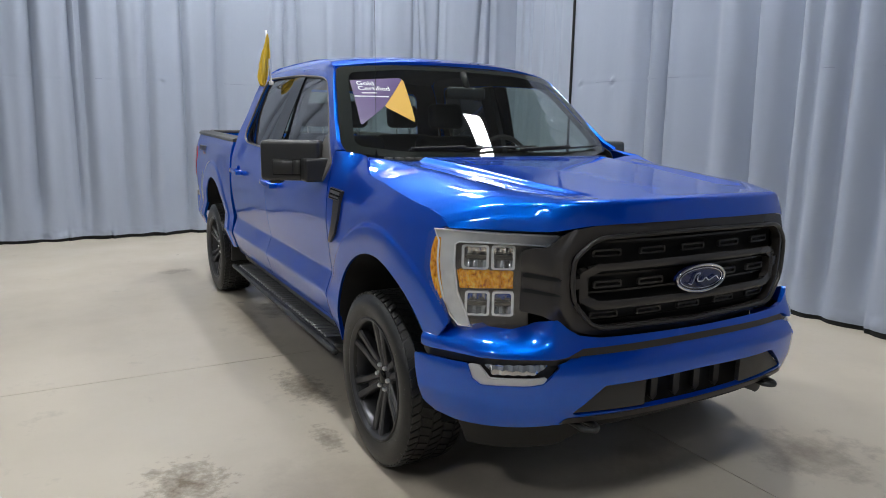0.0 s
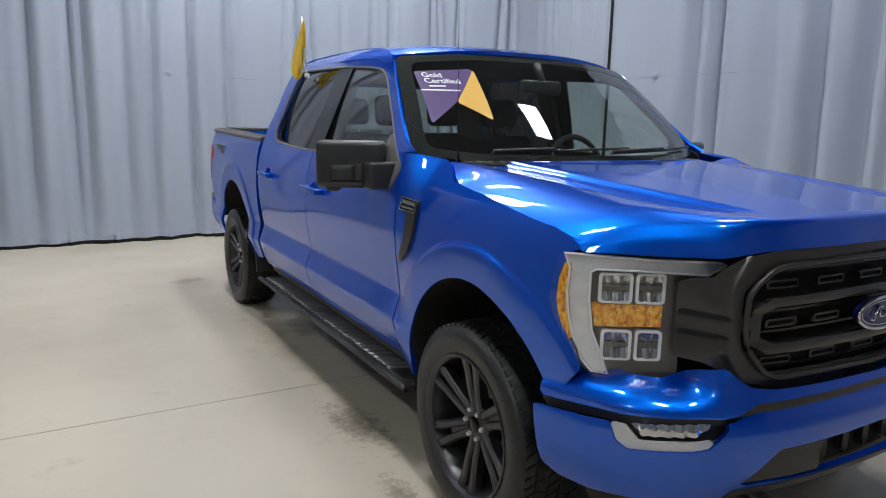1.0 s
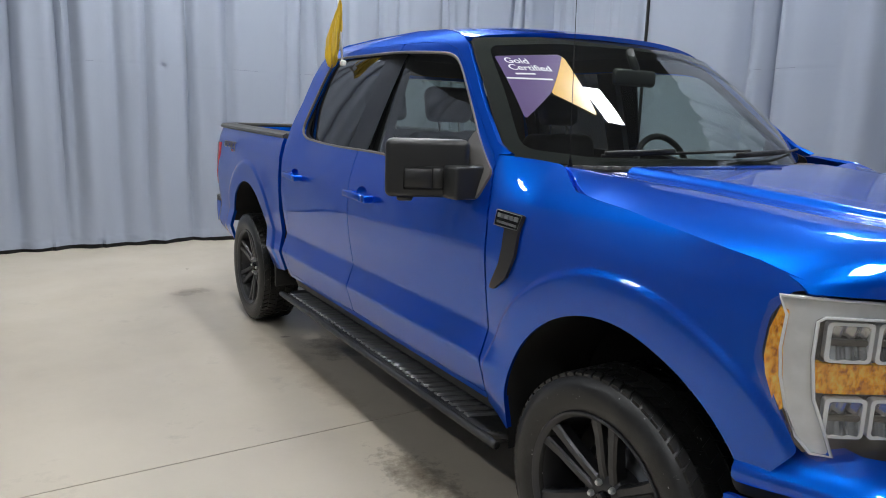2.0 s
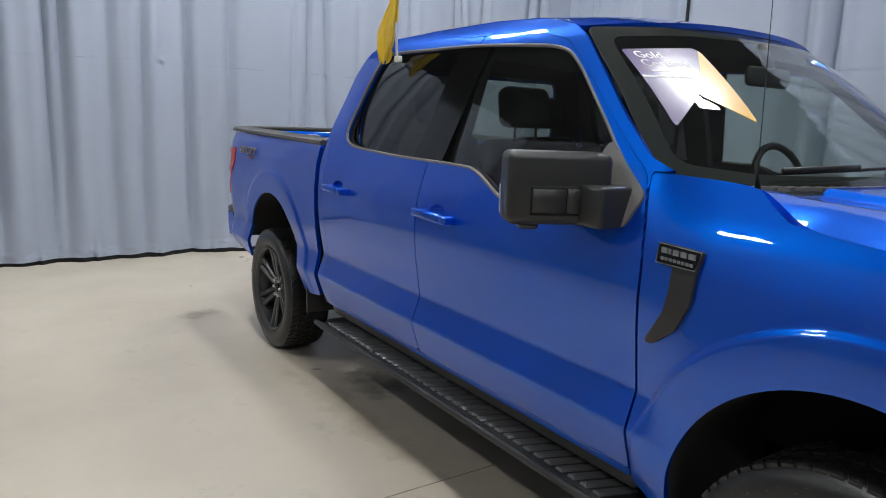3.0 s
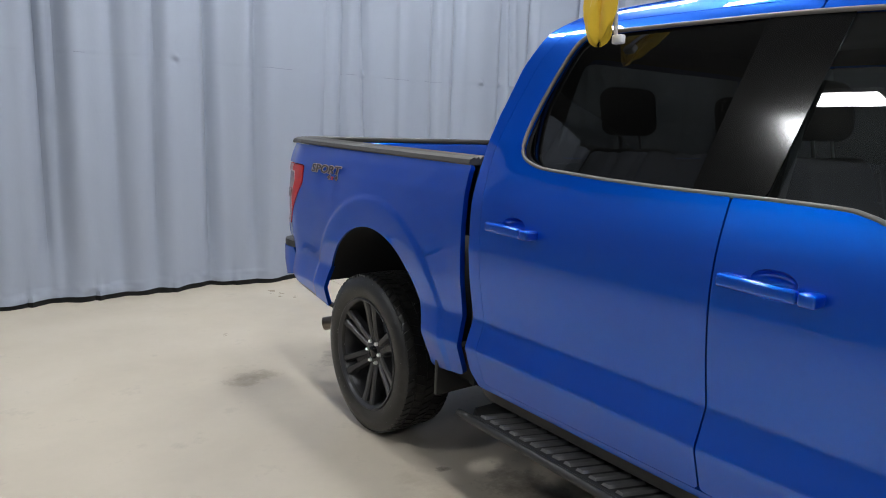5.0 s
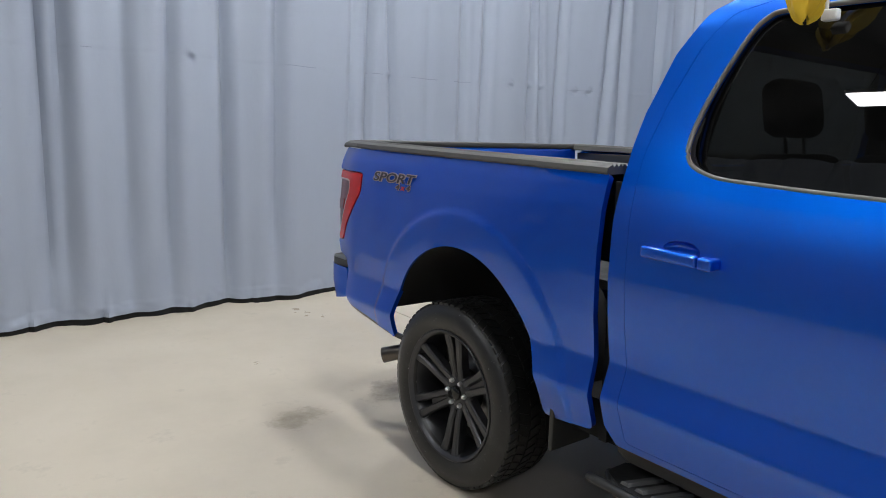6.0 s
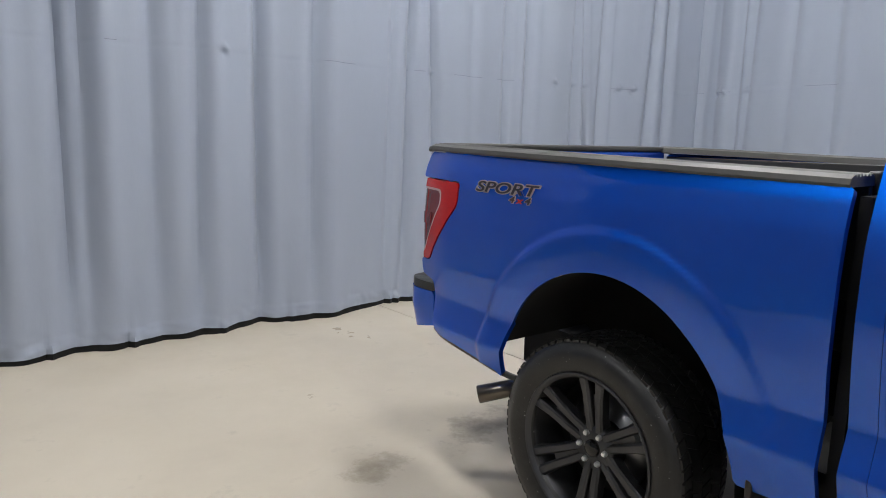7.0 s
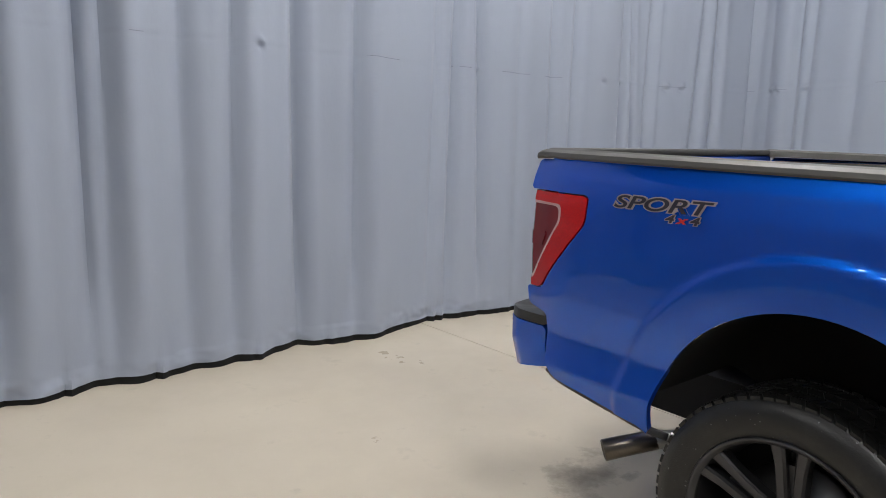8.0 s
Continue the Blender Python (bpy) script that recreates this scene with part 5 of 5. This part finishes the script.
# ---- cargo bed ----
bed = empty("cargo_bed", (0, 0, 0), truck)
RAILMAT = Mat("rail_plastic", (0.070, 0.068, 0.064), 0.44)
for s in (-1, 1):
    prof = [(-0.950, 1.408), (-0.955, 1.416), (-0.950, 1.430), (-0.928, 1.440), (-0.920, 1.432), (-0.908, 1.442), (-0.900, 1.433), (-0.888, 1.443), (-0.880, 1.434), (-0.868, 1.443), (-0.860, 1.434), (-0.848, 1.443), (-0.838, 1.434), (-0.828, 1.442), (-0.812, 1.436), (-0.804, 1.41)]
    ys = [2.945, 3.2, 3.8, 4.3, 4.55, 4.66, 4.72, 4.745]
    vs = []
    for y in ys:
        k = 0.048 * float(smooth(4.45, 4.78, y))
        vs += [(-s * (px + k * (0.0 + 1.0)), y, pz - 0.028 + 0.040 * (y - 2.9) / 1.8 - (0.006 if y > 4.73 else 0)) for px, pz in prof]
    n = len(prof)
    fs = [(i * n + j, i * n + j + 1, (i + 1) * n + j + 1, (i + 1) * n + j) for i in range(len(ys) - 1) for j in range(n - 1)] + [tuple(range((len(ys) - 1) * n, len(ys) * n)), tuple(reversed(range(n)))]
    part("rail_cap", (vs, fs), RAILMAT, bed, "ribbed dark plastic rail cap", 0.004, smooth=False)
    part("inner_wall", rounded_box(min(s * 0.795, s * 0.815), max(s * 0.795, s * 0.815), 2.95, 4.69, 1.07, 1.40, 0.006), BLACK, bed, "black plastic inner liner")
    part("wheel_box", rounded_box(min(s * 0.60, s * 0.80), max(s * 0.60, s * 0.80), 3.15, 4.15, 1.058, 1.12, 0.02), BLACK, bed)
    part("inner_pillar", rounded_box(min(s * 0.74, s * 0.80), max(s * 0.74, s * 0.80), 2.95, 3.02, 0.92, 1.40, 0.01), BLACK, bed)
part("bed_floor", box(-0.50, 0.50, 2.94, 4.70, 0.88, 0.92), BLACK, bed, "black lined bed floor", smooth=False)
part("front_panel", rounded_box(-0.80, 0.80, 2.93, 2.97, 0.92, 1.42, 0.01), BLACK, bed, "black front panel")
gate = empty("tailgate", (0, 0, 0), truck)
part("skin", rounded_box(-0.80, 0.80, 4.70, 4.775, 0.86, 1.43, 0.02), PAINT, gate, "blue painted tailgate")
part("top_cap", rounded_box(-0.80, 0.80, 4.695, 4.79, 1.425, 1.456, 0.01), RAILMAT, gate, "dark plastic top cap")

# ---- tail lamps, rear bumper, exhaust, flaps ----
RED = Mat("red_lens", (0.42, 0.004, 0.004), 0.12)
RED.to(RED.mix(RED.noise(140, 2), (0.42, 0.002, 0.003), (0.68, 0.006, 0.006)), "Base Color")
DEEP = Mat("dark_red_lens", (0.17, 0.003, 0.006), 0.12)
PINK = Mat("light_line", (0.70, 0.40, 0.38), 0.25, Coat_Weight=1.0)


def tail_shape(d):
    def shape(u, z):
        """Wraps from the side round to the rear: u runs back along the side."""
        y = np.minimum(u, 4.70 + 0.055 * (1 - np.exp(-(np.maximum(u - 4.70, 0)) / 0.055)))
        back = np.maximum(u - 4.70, 0)
        x = body_x(4.62, z) * 0 + body_x(np.minimum(u, 4.70), z) - 0.9 * np.maximum(back - 0.03, 0) - 2.0 * np.minimum(back, 0.03) ** 2 / 0.06 * 0.5
        return -(x + d), y, z

    return shape


T_OUT = soft([(4.86, 1.300), (4.433, 1.296), (4.437, 1.20), (4.605, 1.00), (4.650, 0.940), (4.86, 0.935)], 0.025)
T_LINE = soft([(4.86, 1.266), (4.550, 1.260), (4.546, 1.20), (4.655, 1.04), (4.70, 0.965), (4.86, 0.962)], 0.02)
T_CORE = soft([(4.86, 1.256), (4.563, 1.250), (4.559, 1.20), (4.665, 1.043), (4.708, 0.973), (4.86, 0.970)], 0.02)
for turn in (lambda d: d, mirrored):
    t = empty("tail_lamp", (0, 0, 0), truck)
    part("lens", turn(patch(T_OUT, tail_shape(0.004), 0.009, [T_LINE], 0, OUT)), RED, t, "red tail lamp lens", 0.03)
    part("light_line", turn(patch(T_LINE, tail_shape(0.002), 0.008, [T_CORE], 0, OUT)), PINK, t, "pale light line", 0.02)
    part("core", turn(patch(T_CORE, tail_shape(-0.001), 0.012, gap=0, out=OUT)), DEEP, t, "dark red inner lens", 0.02)
    part("core_bar", turn(patch([(4.86, 1.14), (4.62, 1.155), (4.645, 1.10), (4.86, 1.095)], tail_shape(0.003), 0.012, gap=0, out=OUT)), DEEP, t, thick=0.004)
rear = empty("rear_bumper", (0, 0, 0), truck)
RB = planform([(0.955, -4.62), (0.958, -4.72), (0.940, -4.80), (0.86, -4.86), (0.5, -4.90), (0, -4.91)])
RB = (RB[0], RB[1], -RB[2])
rb_shape = lambda d: (lambda u, z: (np.interp(u, RB[0], RB[1]) * (1 + d), np.interp(u, RB[0], RB[2]) - 0.35 * np.clip(0.70 - z, 0, 1) - 0.10 * np.clip(z - 0.79, 0, 1) + d, z))
RB_L = float(RB[0][-1])
part("bumper_skin", patch([(-RB_L, 0.64), (-RB_L, 0.791), (RB_L, 0.791), (RB_L, 0.64), (RB_L - 0.2, 0.60), (-RB_L + 0.2, 0.60)], rb_shape(0), 0.016, gap=0, out=(0, 1, 0)), PAINT, rear, "blue painted rear bumper", 0.02)
part("step_pad", patch([(-RB_L, 0.793), (-RB_L, 0.830), (RB_L, 0.830), (RB_L, 0.793)], rb_shape(-0.002), 0.016, gap=0, out=(0, 1, 0)), BLACK, rear, "black step pad", 0.10)
both("lower_trim", tube(spline([(-0.952, 4.60, 0.632), (-0.958, 4.52, 0.606), (-0.955, 4.3, 0.57), (-0.945, 4.17, 0.545), (-0.92, 4.10, 0.53)], 5), 0.014, 8), BLACK, "black lower edge trim")
pipe = empty("exhaust", (0, 0, 0), truck)
part("pipe", tube(spline([(-0.52, 3.3, 0.50), (-0.60, 3.85, 0.47), (-0.67, 4.14, 0.432), (-0.745, 4.27, 0.412)], 6), 0.034, 14), STEEL, pipe)
tip = lathe([(0, 0.036), (0.19, 0.040), (0.193, 0.036), (0.19, 0.033), (0.02, 0.031), (0.02, 0.0)], 24, "y")
part("tip", moved(tip, pose(-0.738, 4.262, 0.412, -14, 0, 50)), Mat("exhaust_steel", (0.16, 0.14, 0.12), 0.3, 1.0), pipe, "dull steel tip")
both("rear_flap", rounded_box(-0.965, -0.76, 3.105, 3.125, 0.375, 0.55, 0.006), BLACK, "black mud flap")
both("suspension_arm", tube([(-0.80, 3.694, 0.42), (-0.1, 3.694, 0.42)], 0.06, 12), DARK)
both("suspension_strut", tube([(-0.62, 0.03, 0.38), (-0.55, 0.06, 0.95)], 0.05, 12), DARK)

# ---- windscreen fittings, antenna, cab interior ----
for s, pts in ((1, [(-0.58, 0.45), (-0.30, 0.428), (0.16, 0.435)]), (2, [(0.02, 0.395), (0.40, 0.42), (0.78, 0.52)])):
    w = empty("wiper", (0, 0, 0), truck)
    up = [(x, y, 1.40 + 0.012 * k) for k, (x, y) in enumerate(pts)]
    part("blade", tube(spline([(x, float(screen_at(x, z)) - 0.022, z + 0.012) for (x, y, z) in up], 6), 0.006, 6), BLACK, w)
    part("arm", tube(spline([(x, float(screen_at(x, z)) - 0.040, z + 0.022) for (x, y, z) in up[:2]], 4), [0.009] * 5, 6), BLACK, w)
for k in range(30):
    x = -0.70 + k * 0.048
    part("cowl_slat", box(x, x + 0.022, float(WS_LOW(x)) - 0.075, float(WS_LOW(x)) - 0.012, 1.366, 1.376), GREYTRIM, truck, smooth=False)
part("antenna", tube([(-0.795, 0.415, 1.38), (-0.795, 0.42, 1.425), (-0.795, 0.445, 2.24)], [0.009, 0.0014, 0.0008], 8), DARK, truck, "thin black whip antenna")

inside_cab = empty("cab_interior", (0, 0, 0), truck)
DASH = Mat("dash_plastic", (0.025, 0.025, 0.027), 0.5)
LININGM = Mat("headliner", (0.09, 0.09, 0.09), 0.9)
part("dashboard", patch([(-0.78, 0.56), (-0.4, 0.47), (0, 0.45), (0.4, 0.47), (0.78, 0.56), (0.78, 1.10), (-0.78, 1.10)], lambda x, y: (x, y, 1.36 - 0.25 * np.clip((y - 0.93) / 0.17, 0, 1) ** 2 - 0.015 * smooth(0.1, 0.3, np.abs(x - 0.0)) + 0.03 * np.exp(-(((x - 0.38) / 0.2) ** 2) - ((y - 0.93) / 0.1) ** 2)), 0.03, gap=0, out=(0, 0, 1)), DASH, inside_cab, "dark grey dashboard", 0.3)
part("headlining", patch(ROOF, lambda x, y: (x, y, roof_z(x, y) - 0.045), 0.05, gap=0.02, out=(0, 0, -1)), LININGM, inside_cab, "grey headlining", 0.01)
ring = [(0.38 + 0.185 * math.cos(a), 1.06 + 0.06 * math.sin(a), 1.30 + 0.175 * math.sin(a)) for a in np.linspace(0, 2 * math.pi, 36, endpoint=False)]
part("steering_wheel", merged(tube(ring, 0.016, 8, True), tube([(0.20, 1.06, 1.30), (0.56, 1.06, 1.30)], 0.018, 8), tube([(0.38, 1.0, 1.30), (0.38, 0.85, 1.24)], 0.045, 10)), DASH, inside_cab)
part("rear_mirror", rounded_box(-0.13, 0.13, 0.92, 0.955, 1.70, 1.775, 0.02), BLACK, inside_cab, "black interior mirror")
part("mirror_stalk", tube([(0, 0.93, 1.77), (0, 0.98, 1.86)], 0.02, 8), BLACK, inside_cab)
for x in (-0.38, 0.38):
    for y in (1.72, 2.48):
        seat = empty("seat", (x, y, 0), inside_cab)
        part("cushion", rounded_box(-0.26, 0.26, -0.52, 0.05, 0.72, 0.93, 0.06, 4), CLOTH, seat)
        part("backrest", moved(rounded_box(-0.25, 0.25, -0.06, 0.07, 0.0, 0.62, 0.06, 4), pose(0, 0.02, 0.86, -14, 0, 0)), CLOTH, seat)
        part("headrest", moved(rounded_box(-0.135, 0.135, -0.05, 0.05, 0.0, 0.19, 0.045, 4), pose(0, 0.17, 1.515, -10, 0, 0)), CLOTH, seat)
        for dx in (-0.06, 0.06):
            part("headrest_post", tube([(dx, 0.16, 1.44), (dx, 0.18, 1.55)], 0.006, 6), STEEL, seat)
for s in (-1, 1):
    part("door_card", box(min(s * 0.84, s * 0.86), max(s * 0.84, s * 0.86), 0.66, 2.76, 0.6, 1.24), DASH, inside_cab, smooth=False)
    part("centre_pillar", moved(box(-0.02, 0.02, -0.07, 0.07, 0, 0.52), pose(s * 0.835, 1.83, 1.34, 0, -s * 17, 0)), DASH, inside_cab, smooth=False)
TRIM = [(0.60, 1.16), (2.84, 1.16), (2.855, 1.40), (2.85, 1.58), (2.80, 1.76), (2.72, 1.88), (2.60, 1.925), (2.30, 1.94), (1.80, 1.935), (1.45, 1.915), (1.28, 1.885), (1.16, 1.835), (1.02, 1.715), (0.86, 1.565), (0.72, 1.435), (0.62, 1.39)]
both("pillar_trim", patch(TRIM, inset(0.034), 0.03, [WINDOW], 0.0, OUT), DASH, "dark grey pillar trim", 0.006, inside_cab)
part("rear_trim", patch(BACKWALL, lambda x, z: (x * 0.97, back_shape(x, z)[1] - 0.036, z), 0.04, [soft(BACKW, 0.06)], 0.01, (0, -1, 0)), DASH, inside_cab, "dark grey rear trim", 0.006)
part("back_trim", box(-0.80, 0.80, 2.70, 2.74, 0.6, 1.40), CLOTH, inside_cab, smooth=False)

# ---- lettering ----
def lettering(name, text, size, place, mat, parent, label="", depth=0.003, shear=0.0, squeeze=1.0, bold=0.0):
    cu = bpy.data.curves.new("letters", "FONT")
    cu.body, cu.size, cu.extrude, cu.shear, cu.offset = text, size, depth, shear, bold
    tmp = bpy.data.objects.new("letters", cu)
    scene.collection.objects.link(tmp)
    bpy.context.view_layer.update()
    me = bpy.data.meshes.new_from_object(tmp.evaluated_get(bpy.context.evaluated_depsgraph_get()))
    bpy.data.objects.remove(tmp)
    me.transform(place @ Matrix.Diagonal((squeeze, 1, 1, 1)))
    return part(name, me, mat, parent, label, smooth=False)


side_text = lambda y, z, dx=0.0: Matrix(((0, 0, -1, -(float(body_x(y, z)) + 0.003 + dx)), (-1, 0, 0, y), (0, 1, 0.06, z), (0, 0, 0, 1)))
RED_DECAL, GREY_DECAL, DARK_DECAL = Mat("red_decal", (0.55, 0.03, 0.03), 0.4), Mat("grey_decal", (0.45, 0.42, 0.42), 0.4), Mat("dark_decal", (0.03, 0.03, 0.05), 0.4)
decal = tagged(empty("bed_decal"), "dark outlined sport lettering decal on the bed side", "decal")
lettering("word", "SPORT", 0.058, side_text(4.322, 1.273), GREY_DECAL, decal, "pale outline of the word", 0.0008, 0.3, 1.92, 0.0042)
lettering("word_fill", "SPORT", 0.058, side_text(4.322, 1.273, 0.0025), DARK_DECAL, decal, "dark fill of the word", 0.0006, 0.3, 1.92, 0.0008)
for k, (c, m) in enumerate((("4", DARK_DECAL), ("x", RED_DECAL), ("4", DARK_DECAL))):
    if m is DARK_DECAL:
        lettering("small_outline", c, 0.034, side_text(4.125 - 0.042 * k, 1.242, -0.0012), GREY_DECAL, decal, "", 0.0006, 0.25, 1.7, 0.0028)
    lettering("small_word", c, 0.034, side_text(4.125 - 0.042 * k, 1.242), m, decal, "", 0.0008, 0.25, 1.7, 0.001)

PURPLE, GOLD, WHITE = Mat("purple_print", (0.075, 0.035, 0.16), 0.45, Coat_Weight=1.0, Coat_Roughness=0.22), Mat("gold_print", (0.72, 0.42, 0.06), 0.45, Coat_Weight=1.0, Coat_Roughness=0.22), Mat("white_print", (0.82, 0.82, 0.84), 0.5)
sign = tagged(empty("windscreen_sticker"), "glossy purple and gold certified sticker on the windscreen glass", "sticker")
glass_at = lambda d: (lambda x, z: (x, screen_at(x, z) + d, z))
part("purple_panel", patch([(-0.697, 1.788), (-0.398, 1.810), (-0.583, 1.642), (-0.745, 1.535)], glass_at(-0.002), 0.01, gap=0, out=AHEAD), PURPLE, sign, "purple panel", 0.001)
part("gold_panel", patch([(-0.398, 1.810), (-0.462, 1.556), (-0.585, 1.640)], glass_at(-0.002), 0.01, gap=0.0005, out=AHEAD), GOLD, sign, "gold triangle", 0.001)
part("fold_line", patch([(-0.714, 1.699), (-0.535, 1.699), (-0.535, 1.693), (-0.714, 1.693)], glass_at(-0.0036), 0.003, gap=0, out=AHEAD), WHITE, sign, "white line", 0.0008)


def on_glass(me):
    for v in me.data.vertices:
        x, z, d = v.co
        v.co = (x, float(screen_at(x, z)) - 0.0034 - d, z)


for word, x, z, size in (("Gold", -0.672, 1.760, 0.033), ("Certified", -0.676, 1.731, 0.033)):
    on_glass(lettering("word", word, size, Matrix.Translation((x, z, 0)), WHITE, sign, "white print", 0.0004, 0, 1.42, 0.0003))
part("small_print", patch([(-0.668, 1.718), (-0.590, 1.720), (-0.590, 1.714), (-0.668, 1.712)], glass_at(-0.0036), 0.003, gap=0, out=AHEAD), WHITE, sign, "white print line", 0.0008)

# ---- flag ----
flag = tagged(empty("window_flag"), "furled yellow flag on a white staff clipped to the rear window", "flag")
YELLOW = Mat("yellow_cloth", (0.70, 0.46, 0.02), 0.8, Sheen_Weight=0.2)
part("staff", tube([(-0.775, 2.405, 1.83), (-0.80, 2.41, 2.20)], 0.007, 8), WHITE, flag, "white plastic staff")
part("clip", rounded_box(-0.790, -0.764, 2.370, 2.412, 1.812, 1.842, 0.006), WHITE, flag, "white plastic clip")
vs, fs = [], []
for j in range(41):
    f = j / 40
    wide = 0.006 + 0.074 * (math.sin(math.pi * min(1, f**0.75 * 0.98 + 0.01)) ** 0.7) * (1.15 - 0.55 * f)
    for i in range(49):
        a = i / 48 * 2 * math.pi
        r = wide * (0.66 + 0.22 * math.sin(3 * a + 2.5 * f) + 0.14 * math.sin(5 * a - 4 * f) + 0.08 * math.sin(11 * a + 9 * f))
        r += 0.006 * noise.noise((4 * math.cos(a), 4 * math.sin(a), 6 * f))
        vs.append((-0.798 - 0.03 * (1 - f) + 0.6 * r * math.cos(a), 2.43 + r * math.sin(a) - 0.035 * f + 0.02 * math.sin(4 * f), 1.812 + 0.35 * f + 0.012 * math.sin(2 * a)))
for j in range(40):
    for i in range(48):
        k = j * 49 + i
        fs.append((k, k + 1, k + 50, k + 49))
part("cloth", (vs, fs), YELLOW, flag, "crumpled yellow cloth", 0.002)
